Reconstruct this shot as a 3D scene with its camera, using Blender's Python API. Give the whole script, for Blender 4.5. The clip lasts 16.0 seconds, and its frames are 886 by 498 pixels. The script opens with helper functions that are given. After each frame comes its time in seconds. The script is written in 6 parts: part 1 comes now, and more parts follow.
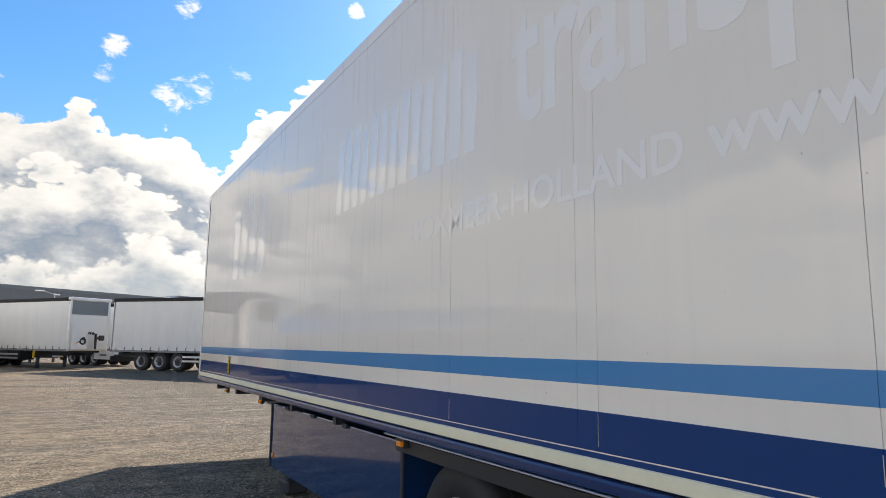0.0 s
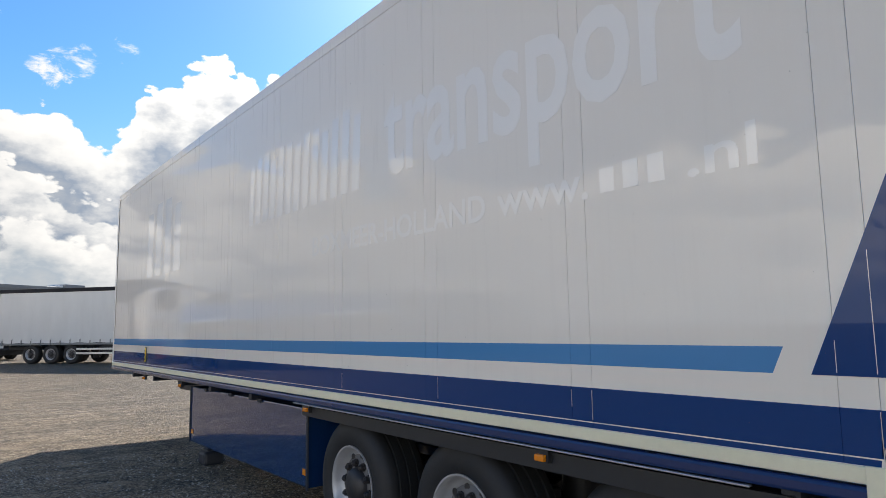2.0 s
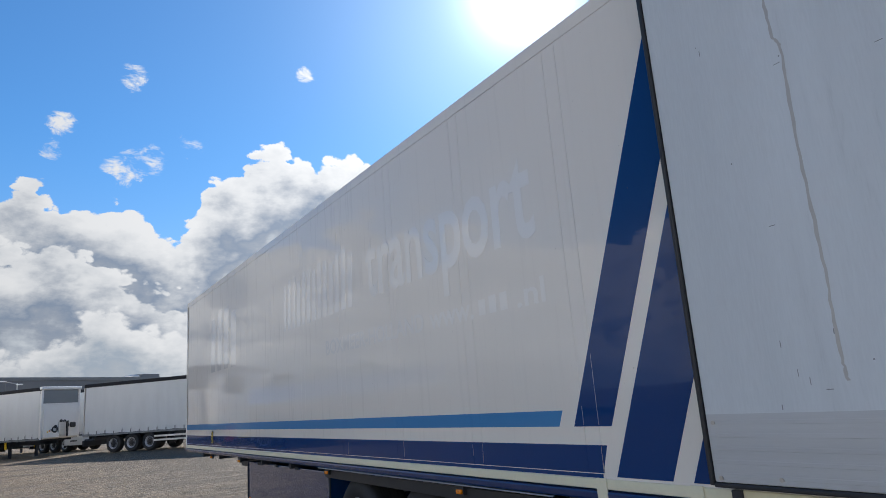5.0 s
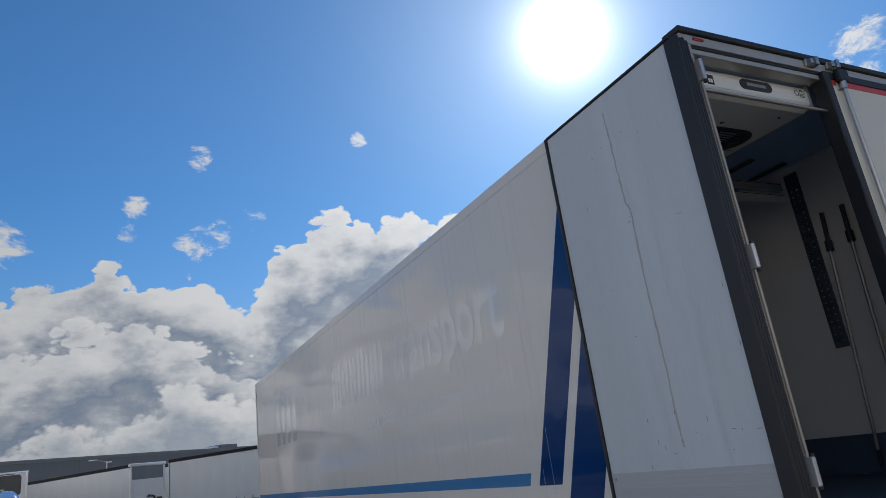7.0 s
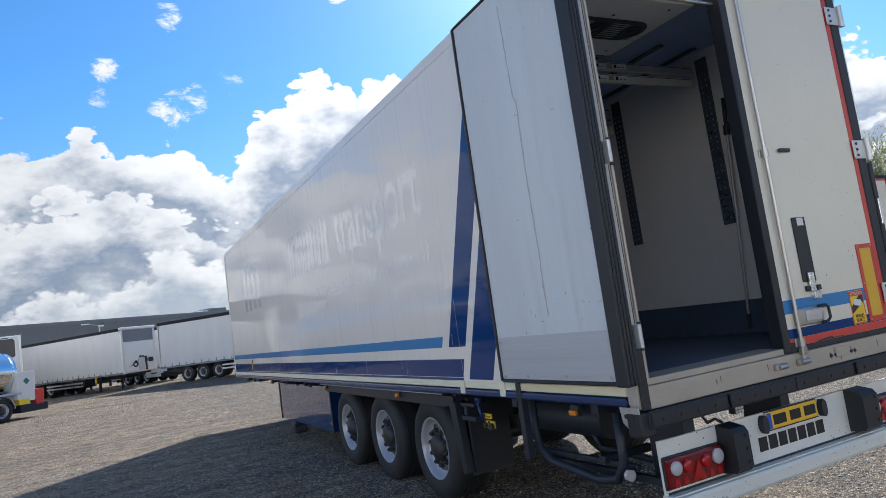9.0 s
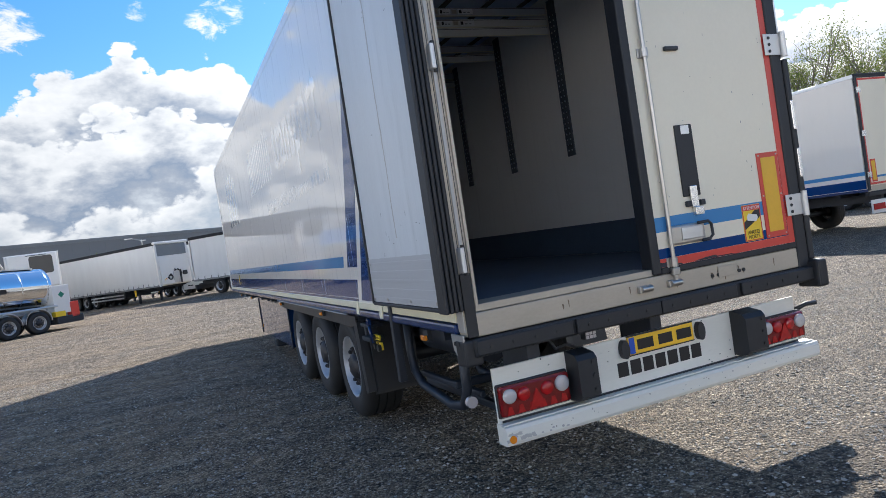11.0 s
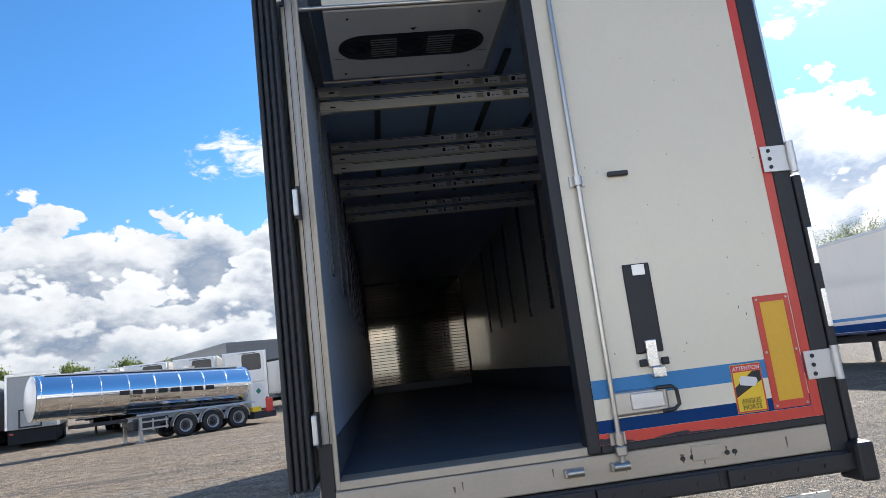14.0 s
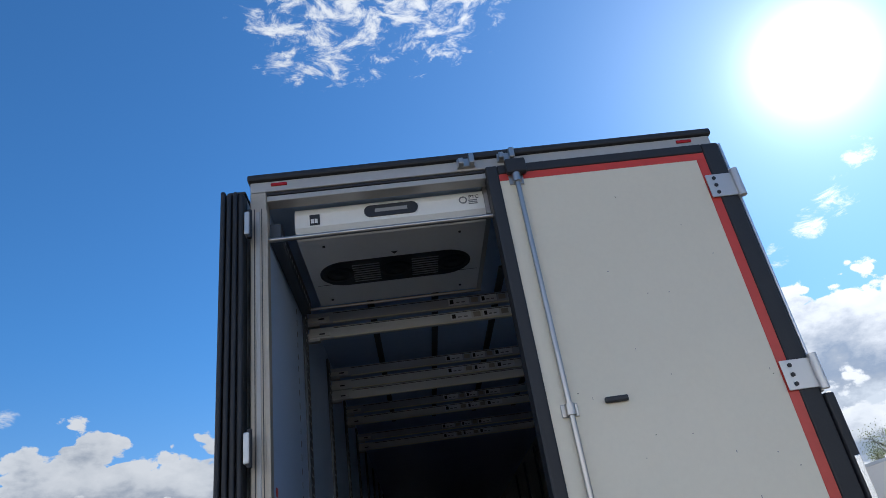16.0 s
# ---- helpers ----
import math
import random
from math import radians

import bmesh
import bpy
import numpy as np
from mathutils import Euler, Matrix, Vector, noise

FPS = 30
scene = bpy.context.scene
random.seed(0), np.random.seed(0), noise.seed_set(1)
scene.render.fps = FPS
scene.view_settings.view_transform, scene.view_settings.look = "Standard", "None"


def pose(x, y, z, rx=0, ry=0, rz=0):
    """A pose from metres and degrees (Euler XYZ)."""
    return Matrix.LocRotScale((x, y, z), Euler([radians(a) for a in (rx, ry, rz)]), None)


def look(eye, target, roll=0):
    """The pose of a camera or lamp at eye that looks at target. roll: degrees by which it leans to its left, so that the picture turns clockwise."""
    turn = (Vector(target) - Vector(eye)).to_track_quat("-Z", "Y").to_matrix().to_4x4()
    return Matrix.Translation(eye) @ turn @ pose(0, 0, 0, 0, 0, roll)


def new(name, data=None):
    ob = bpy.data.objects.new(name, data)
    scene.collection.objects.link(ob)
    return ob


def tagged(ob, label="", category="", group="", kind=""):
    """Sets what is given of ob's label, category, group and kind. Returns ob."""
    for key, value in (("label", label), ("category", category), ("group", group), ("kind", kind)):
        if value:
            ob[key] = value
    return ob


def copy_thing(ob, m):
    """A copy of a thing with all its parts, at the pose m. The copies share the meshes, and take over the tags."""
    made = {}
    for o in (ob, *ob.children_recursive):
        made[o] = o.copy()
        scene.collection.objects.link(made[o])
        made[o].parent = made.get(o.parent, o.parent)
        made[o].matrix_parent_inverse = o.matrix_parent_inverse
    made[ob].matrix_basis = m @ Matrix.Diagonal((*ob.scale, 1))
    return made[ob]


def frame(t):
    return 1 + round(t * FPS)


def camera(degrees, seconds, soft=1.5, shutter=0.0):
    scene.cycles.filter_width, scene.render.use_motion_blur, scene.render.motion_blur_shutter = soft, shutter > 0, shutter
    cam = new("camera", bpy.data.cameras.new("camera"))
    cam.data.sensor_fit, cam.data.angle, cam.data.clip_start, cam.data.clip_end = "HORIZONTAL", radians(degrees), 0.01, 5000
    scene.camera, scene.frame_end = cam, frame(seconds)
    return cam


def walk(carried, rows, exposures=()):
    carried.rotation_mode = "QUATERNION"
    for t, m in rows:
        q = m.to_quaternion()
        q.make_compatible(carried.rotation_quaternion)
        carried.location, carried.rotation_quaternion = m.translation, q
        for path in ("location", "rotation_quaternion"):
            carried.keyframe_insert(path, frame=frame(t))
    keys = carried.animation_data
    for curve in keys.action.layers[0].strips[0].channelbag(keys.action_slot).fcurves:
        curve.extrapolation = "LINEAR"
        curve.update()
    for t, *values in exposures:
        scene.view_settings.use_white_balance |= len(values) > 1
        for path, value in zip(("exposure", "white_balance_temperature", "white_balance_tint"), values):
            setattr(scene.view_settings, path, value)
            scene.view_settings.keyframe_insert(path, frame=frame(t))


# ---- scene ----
cam = camera(67.3, 16.0, soft=0.55)
PATH = [
    (0, (-1.872, 2.424, 1.585), (-0.909, 4.153, 1.875), 0.7),
    (0.5, (-2.057, 2.161, 1.614), (-0.975, 3.819, 1.896), 0.1),
    (1, (-2.153, 1.829, 1.621), (-1.07, 3.488, 1.892), -1.0),
    (1.5, (-2.342, 1.516, 1.578), (-1.207, 3.134, 1.884), -0.3),
    (2, (-2.461, 1.204, 1.621), (-1.255, 2.782, 1.858), -0.9),
    (2.5, (-2.461, 0.874, 1.624), (-1.291, 2.472, 1.906), -2.0),
    (3, (-2.563, 0.544, 1.625), (-1.422, 2.165, 1.895), -2.6),
    (3.5, (-2.642, 0.229, 1.674), (-1.568, 1.905, 1.878), -3.9),
    (4, (-2.641, -0.131, 1.689), (-1.697, 1.593, 2.055), -4.5),
    (4.5, (-2.756, -0.502, 1.656), (-1.788, 1.206, 2.04), -4.1),
    (5, (-2.847, -0.826, 1.657), (-1.797, 0.818, 2.097), -4.3),
    (5.2, (-2.794, -0.961, 1.667), (-1.771, 0.685, 2.162), -5.3),
    (7.3, (-3.054, -2.522, 1.72), (-2.176, -0.831, 2.327), -7.7),
    (7.5, (-3.073, -2.61, 1.741), (-2.186, -0.906, 2.298), -7.9),
    (8, (-2.973, -2.814, 1.708), (-2.126, -1.048, 2.11), -8.1),
    (8.5, (-2.846, -2.992, 1.706), (-2.061, -1.166, 1.928), -8.2),
    (9, (-2.677, -3.001, 1.68), (-1.762, -1.236, 1.892), -7.9),
    (9.5, (-2.423, -3.002, 1.654), (-1.366, -1.313, 1.828), -7.6),
    (10, (-2.074, -3.101, 1.653), (-0.983, -1.426, 1.727), -7.7),
    (10.2, (-1.946, -3.141, 1.631), (-0.901, -1.435, 1.633), -7.7),
    (12.3, (-0.59, -3.413, 1.563), (-0.094, -1.476, 1.585), -7.0),
    (12.5, (-0.457, -3.386, 1.566), (0.036, -1.448, 1.62), -7.1),
    (13, (-0.098, -3.391, 1.585), (0.26, -1.425, 1.67), -7.2),
    (13.5, (0.168, -3.397, 1.637), (0.36, -1.411, 1.774), -7.1),
    (14, (0.339, -3.289, 1.656), (0.557, -1.331, 2.002), -7.0),
    (14.5, (0.507, -3.131, 1.69), (0.595, -1.175, 2.098), -7.3),
    (15, (0.638, -3.037, 1.726), (0.724, -1.1, 2.216), -6.9),
    (15.5, (0.684, -3.012, 1.771), (0.831, -1.164, 2.521), -7.7),
    (16, (0.717, -3.021, 1.793), (0.873, -1.268, 2.744), -9.0),
]
# seconds, stops, white balance
EXPOSURES = [(0.0, 1.12, 7050, 10), (1.5, 1.00, 6850, 10), (2.5, 1.02, 6600, 10), (3.0, 1.22, 6350, 10), (3.5, 0.98, 6300, 10), (4.5, 0.72, 6300, 10), (5.0, 0.64, 6300, 10), (7.5, 0.15, 6250, 10),
             (8.0, 0.14, 6100, 10), (8.5, 0.70, 6200, 10), (9.0, 0.95, 6150, 10), (9.5, 1.00, 6100, 10), (10.0, 1.02, 6150, 10), (12.5, 1.34, 6250, 10), (13.5, 1.26, 6200, 10),
             (14.5, 1.28, 6300, 10), (15.5, 1.04, 6200, 10), (16.0, 0.68, 5900, 10)]
walk(cam, [(t, look(eye, target, roll)) for t, eye, target, roll in PATH], EXPOSURES)

# ---- light ----
SUN_AZ, SUN_EL = radians(42.0), radians(33.2)   # azimuth from +y towards +x
SUN_DIR = Vector((math.sin(SUN_AZ) * math.cos(SUN_EL), math.cos(SUN_AZ) * math.cos(SUN_EL), math.sin(SUN_EL)))
GZ = -0.04   # height of the gravel yard


class Nodes:
    """Short hand for a node tree."""
    def __init__(self, tree):
        self.t = tree
        tree.nodes.clear()

    def n(self, kind, **values):
        node = self.t.nodes.new(kind)
        for k, v in values.items():
            node.inputs[k].default_value = v
        return node

    def l(self, a, b):
        self.t.links.new(a, b)

    def math(self, op, a, b=0.5, clamp=False):
        node = self.n("ShaderNodeMath")
        node.operation, node.use_clamp = op, clamp
        for i, v in enumerate((a, b)):
            if isinstance(v, (int, float)):
                node.inputs[i].default_value = v
            else:
                self.l(v, node.inputs[i])
        return node.outputs[0]

    def vmath(self, op, a, b):
        node = self.n("ShaderNodeVectorMath")
        node.operation = op
        for i, v in enumerate((a, b)):
            if isinstance(v, (tuple, list, Vector)):
                node.inputs[i].default_value = tuple(v)
            else:
                self.l(v, node.inputs[i])
        return node.outputs["Value"] if op == "DOT_PRODUCT" else node.outputs["Vector"]

    def ramp(self, fac, stops):
        node = self.n("ShaderNodeValToRGB")
        el = node.color_ramp.elements
        while len(el) < len(stops):
            el.new(0.5)
        for e, (p, c) in zip(el, stops):
            e.position = p
            e.color = (*c, 1) if len(c) == 3 else c
        self.l(fac, node.inputs[0])
        return node.outputs[0]

    def mix(self, fac, a, b, blend="MIX"):
        node = self.n("ShaderNodeMix")
        node.data_type, node.blend_type = "RGBA", blend
        for i, v in ((0, fac), (6, a), (7, b)):
            if isinstance(v, (int, float)):
                node.inputs[i].default_value = v
            elif isinstance(v, tuple):
                node.inputs[i].default_value = (*v, 1)
            else:
                self.l(v, node.inputs[i])
        return node.outputs[2]

    def smooth(self, v, a, b):
        node = self.n("ShaderNodeMapRange")
        node.interpolation_type = "SMOOTHSTEP"
        self.l(v, node.inputs[0])
        node.inputs[1].default_value, node.inputs[2].default_value = a, b
        return node.outputs[0]

    def tint_noise(self, vec, scale):
        node = self.n("ShaderNodeTexNoise", Scale=scale, Detail=3.0)
        self.l(vec, node.inputs["Vector"])
        return node.outputs["Color"]

    def cells(self, vec, scale):
        node = self.n("ShaderNodeTexVoronoi", Scale=scale)
        self.l(vec, node.inputs["Vector"])
        return node.outputs["Distance"]

    def noise(self, vec, scale, detail=4.0, rough=0.55, dist=0.0):
        node = self.n("ShaderNodeTexNoise", Scale=scale, Detail=detail, Roughness=rough, Distortion=dist)
        if vec is not None:
            self.l(vec, node.inputs["Vector"])
        return node.outputs[0]


def build_world():
    w = bpy.data.worlds.new("sky")
    scene.world = w
    w.use_nodes = True
    N = Nodes(w.node_tree)
    out = N.n("ShaderNodeOutputWorld")
    sky = N.n("ShaderNodeTexSky")
    sky.sky_type, sky.sun_disc, sky.sun_elevation, sky.sun_rotation = "NISHITA", False, SUN_EL, SUN_AZ
    sky.air_density, sky.dust_density, sky.ozone_density = 1.0, 0.15, 3.5
    co = N.n("ShaderNodeTexCoord").outputs["Generated"]
    sep = N.n("ShaderNodeSeparateXYZ")
    N.l(co, sep.inputs[0])
    z = N.math("MAXIMUM", sep.outputs[2], 0.0)
    az = N.math("ADD", N.math("MULTIPLY", N.math("ARCTAN2", sep.outputs[0], sep.outputs[1]), 0.5 / math.pi), 0.5)
    el = N.math("MULTIPLY", N.math("ARCSINE", sep.outputs[2]), 180 / math.pi)
    p = N.vmath("ADD", N.vmath("MULTIPLY", co, (1.0, 1.0, 1.5)), CLOUD_SHIFT)

    def heap(q):
        """Heaped outline of a cloud, in degrees about zero: broad swells, round heads, torn edges."""
        bent = N.vmath("ADD", q, N.vmath("MULTIPLY", N.tint_noise(q, 9.0), (0.05, 0.05, 0.05)))
        v = N.math("ADD", N.math("MULTIPLY", N.cells(bent, 13.0), -4.6), N.math("ADD", N.math("MULTIPLY", N.cells(bent, 31.0), -2.3), N.math("MULTIPLY", N.cells(bent, 74.0), -1.2)))
        v = N.math("ADD", v, N.math("MULTIPLY", N.noise(q, 5.0, 2.0, 0.5), 3.2))
        return N.math("ADD", N.math("ADD", v, N.math("MULTIPLY", N.noise(q, 26.0, 10.0, 0.70), 3.6)), 0.1)

    def tops(rows):
        """Height of a bank's upper edge, in degrees, by its azimuth from +y."""
        return N.math("MULTIPLY", N.ramp(az, [(0.5 + d / 360, (h / 40,) * 3) for d, h in rows]), 40.0)

    sunward = N.math("MAXIMUM", N.vmath("DOT_PRODUCT", co, SUN_DIR), 0.0)
    col, mask = None, None
    for rows, shift, depth, soft, base in BANKS:
        q = N.vmath("ADD", p, shift)
        e = heap(q)
        d = N.math("SUBTRACT", N.math("ADD", tops(rows), e), el)
        lit = N.math("SUBTRACT", e, heap(N.vmath("ADD", q, (SUN_DIR.x * 0.014, SUN_DIR.y * 0.014, 0.030))))
        deep = N.math("ADD", N.math("MULTIPLY", d, 1.0 / depth), N.math("ADD", N.math("MULTIPLY", lit, -0.12), N.math("MULTIPLY", N.math("SUBTRACT", N.noise(N.vmath("MULTIPLY", q, (1.0, 1.0, 1.25)), 11.0, 9.0, 0.62), 0.5), 2.5)))
        deep = N.math("MULTIPLY", N.math("ADD", deep, 0.25), 0.45)
        c = N.ramp(deep, [(0.08, (0.98, 0.98, 0.975)), (0.28, (0.84, 0.855, 0.87)), (0.46, tuple(0.45 * 0.84 + 0.55 * v for v in base)), (0.62, base), (0.78, tuple(0.7 * v + 0.2 for v in base)), (1.0, (0.70, 0.745, 0.79))])
        m = N.smooth(d, 0.0, soft)
        col = c if col is None else N.mix(m, col, c)
        mask = m if mask is None else N.math("MAXIMUM", mask, m)
    # loose shreds above the bank
    shred = None
    for a, h, size in SHREDS:
        d = (math.sin(radians(a)) * math.cos(radians(h)), math.cos(radians(a)) * math.cos(radians(h)), math.sin(radians(h)))
        lump = N.smooth(N.vmath("DOT_PRODUCT", co, d), math.cos(radians(size * 1.15)), 1.0)
        shred = lump if shred is None else N.math("MAXIMUM", shred, lump)
    torn = N.math("ADD", N.math("MULTIPLY", N.math("SUBTRACT", N.noise(N.vmath("MULTIPLY", p, (1.0, 1.0, 1.5)), 22.0, 10.0, 0.70, 0.5), 0.5), 2.6), N.math("MULTIPLY", shred, 0.62))
    m = N.math("MULTIPLY", N.smooth(torn, 0.40, 0.92), N.smooth(shred, 0.02, 0.30))
    col = N.mix(N.math("MULTIPLY", m, N.math("SUBTRACT", 1.0, mask)), col, (0.93, 0.935, 0.94))
    mask = N.math("MAXIMUM", mask, m)
    # clouds facing the sun are lit full on, those towards it from behind
    flat = N.vmath("DOT_PRODUCT", co, (-math.sin(SUN_AZ), -math.cos(SUN_AZ), 0.25))
    near = N.math("ADD", 1.0, N.math("MULTIPLY", N.smooth(flat, -0.35, 0.75), FRONT_LIT))
    near = N.math("ADD", near, N.math("MULTIPLY", N.math("POWER", sunward, 4.0), 0.7))
    bright = N.math("MULTIPLY", near, CLOUD_GAIN)
    # aureole of the sun in the thin haze
    halo = N.math("ADD", N.math("ADD", N.math("MULTIPLY", N.math("POWER", sunward, 2200.0), 7.0), N.math("MULTIPLY", N.math("POWER", sunward, 420.0), 0.85)),
                  N.math("ADD", N.math("MULTIPLY", N.math("POWER", sunward, 45.0), 0.20), N.math("MULTIPLY", N.math("POWER", sunward, 9.0), 0.05)))
    b1 = N.n("ShaderNodeBackground", Strength=SKY_GAIN)
    tint = N.mix(1.0, sky.outputs[0], N.mix(N.smooth(z, 0.02, 0.40), (0.86, 0.92, 0.98), (0.52, 0.93, 1.18)), "MULTIPLY")
    N.l(tint, b1.inputs[0])
    b2 = N.n("ShaderNodeBackground")
    warm = N.mix(N.smooth(flat, -0.35, 0.75), (1.0, 1.0, 1.0), (1.0, 0.925, 0.83))
    N.l(N.mix(1.0, col, warm, "MULTIPLY"), b2.inputs[0])
    N.l(bright, b2.inputs[1])
    mixs = N.n("ShaderNodeMixShader")
    N.l(mask, mixs.inputs[0])
    N.l(b1.outputs[0], mixs.inputs[1])
    N.l(b2.outputs[0], mixs.inputs[2])
    b3 = N.n("ShaderNodeBackground")
    b3.inputs[0].default_value = (1.0, 0.97, 0.95, 1)
    N.l(halo, b3.inputs[1])
    add = N.n("ShaderNodeAddShader")
    N.l(mixs.outputs[0], add.inputs[0])
    N.l(b3.outputs[0], add.inputs[1])
    N.l(add.outputs[0], out.inputs[0])


CLOUD_SHIFT = (4.3, 2.1, 0.6)
# banks from the farthest to the nearest: upper edge by azimuth, offset, depth of shade, softness, colour of the base
BANKS = (
    (((-180, 15), (-70, 15), (-40, 13.5), (-31, 13.2), (-25, 15.6), (-19, 14.0), (-14.4, 15.4), (-8, 14.2), (-3.5, 17.0), (-0.8, 18.8), (3.4, 17.0), (7, 17.0), (10.8, 15.2), (13.5, 20.6),
      (19.8, 22.0), (26, 21.2), (31, 20.0), (37, 18.0), (42, 15.6), (50, 13.0), (56, 13.0), (62, 16.0), (70, 14.5), (180, 15)), (0.0, 0.0, 0.0), 5.4, 0.5, (0.31, 0.38, 0.49)),
    (((-180, 9), (-30, 9.5), (-18, 11.0), (-8, 11.6), (-3, 13.4), (0.5, 13.9), (4.5, 12.8), (8, 10.8), (11, 9.6), (18, 11.5), (30, 11), (45, 10), (180, 9)), (3.7, 1.2, 0.4), 4.6, 0.7, (0.30, 0.37, 0.48)),
    (((-180, 6.5), (-12, 6.4), (0, 6.2), (4, 8.4), (8, 8.6), (14, 8.0), (40, 6.5), (180, 6.5)), (8.1, 5.2, 2.4), 4.6, 1.2, (0.46, 0.53, 0.61)),
)
SHREDS = ((-13.0, 19.0, 2.3), (-10.4, 19.4, 2.6), (-7.8, 19.1, 2.2), (6.7, 26.4, 1.3), (1.6, 22.5, 1.3), (6.3, 19.7, 2.0), (8.2, 20.4, 1.5), (11.2, 21.4, 1.3), (0.9, 20.4, 1.0), (21.0, 27.6, 0.9),
          (-6.5, 48.6, 7.0), (2.0, 49.5, 8.0), (9.0, 49.0, 6.5), (-31.0, 16.4, 1.2), (64.6, 25.6, 2.2), (64.3, 22.8, 2.4), (42.0, 25.7, 1.5), (39.0, 23.5, 2.0), (36.2, 22.4, 1.6), (33.2, 20.6, 1.4))
CLOUD_GAIN, FRONT_LIT, SKY_GAIN, SUN_POWER = 0.415, 3.25, 0.075, 3.7
build_world()
sun = new("sun", bpy.data.lights.new("sun", "SUN"))
sun.data.energy, sun.data.angle, sun.data.color = SUN_POWER, radians(0.6), (1.0, 0.93, 0.84)
sun.matrix_world = look(SUN_DIR * 60, (0, 0, 0))


# ---- materials ----
def surf(name, col, rough=0.5, metal=0.0, var=0.10, scale=2.0, fine=45.0, bump=0.0, bscale=60.0, dirt=0.0, dirt_col=(0.12, 0.10, 0.08),
         coat=0.0, rvar=0.08, stretch=(1, 1, 1), island=0.0, rnd=0.0, emit=0.0, trans=0.0):
    """A painted, metal or plastic surface: broad and fine variation, wear, fine relief."""
    m = bpy.data.materials.new(name)
    m.use_nodes = True
    N = Nodes(m.node_tree)
    out, b = N.n("ShaderNodeOutputMaterial"), N.n("ShaderNodeBsdfPrincipled")
    N.l(b.outputs[0], out.inputs[0])
    co = N.n("ShaderNodeTexCoord").outputs["Object"]
    co = N.vmath("MULTIPLY", co, stretch)
    a, f = N.noise(co, scale, 5), N.noise(co, fine, 3)
    v = N.math("ADD", N.math("MULTIPLY", N.math("SUBTRACT", a, 0.5), 2.4 * var), N.math("MULTIPLY", N.math("SUBTRACT", f, 0.5), 1.2 * var))
    if rnd:
        v = N.math("ADD", v, N.math("MULTIPLY", N.math("SUBTRACT", N.n("ShaderNodeObjectInfo").outputs["Random"], 0.5), rnd))
    if island:
        v = N.math("ADD", v, N.math("MULTIPLY", N.math("SUBTRACT", N.n("ShaderNodeNewGeometry").outputs["Random Per Island"], 0.5), island))
    gain = N.math("ADD", v, 1.0)
    hsv = N.n("ShaderNodeHueSaturation")
    hsv.inputs["Color"].default_value = (*col, 1)
    N.l(gain, hsv.inputs["Value"])
    c = hsv.outputs[0]
    if dirt:
        d = N.smooth(N.math("ADD", N.math("MULTIPLY", N.noise(co, scale * 2.3, 8, 0.65), 0.7), N.math("MULTIPLY", f, 0.3)), 0.66 - 0.25 * dirt, 0.78)
        c = N.mix(N.math("MULTIPLY", d, dirt), c, dirt_col)
    N.l(c, b.inputs["Base Color"])
    N.l(N.math("ADD", rough - rvar / 2, N.math("MULTIPLY", N.noise(co, scale * 3.1, 6), rvar), True), b.inputs["Roughness"])
    b.inputs["Metallic"].default_value = metal
    b.inputs["Coat Weight"].default_value = coat
    b.inputs["Transmission Weight"].default_value = trans
    if emit:
        b.inputs["Emission Color"].default_value = (*col, 1)
        b.inputs["Emission Strength"].default_value = emit
    if bump:
        bm = N.n("ShaderNodeBump", Strength=0.35, Distance=bump)
        N.l(N.noise(co, bscale, 4), bm.inputs["Height"])
        N.l(bm.outputs[0], b.inputs["Normal"])
    return m


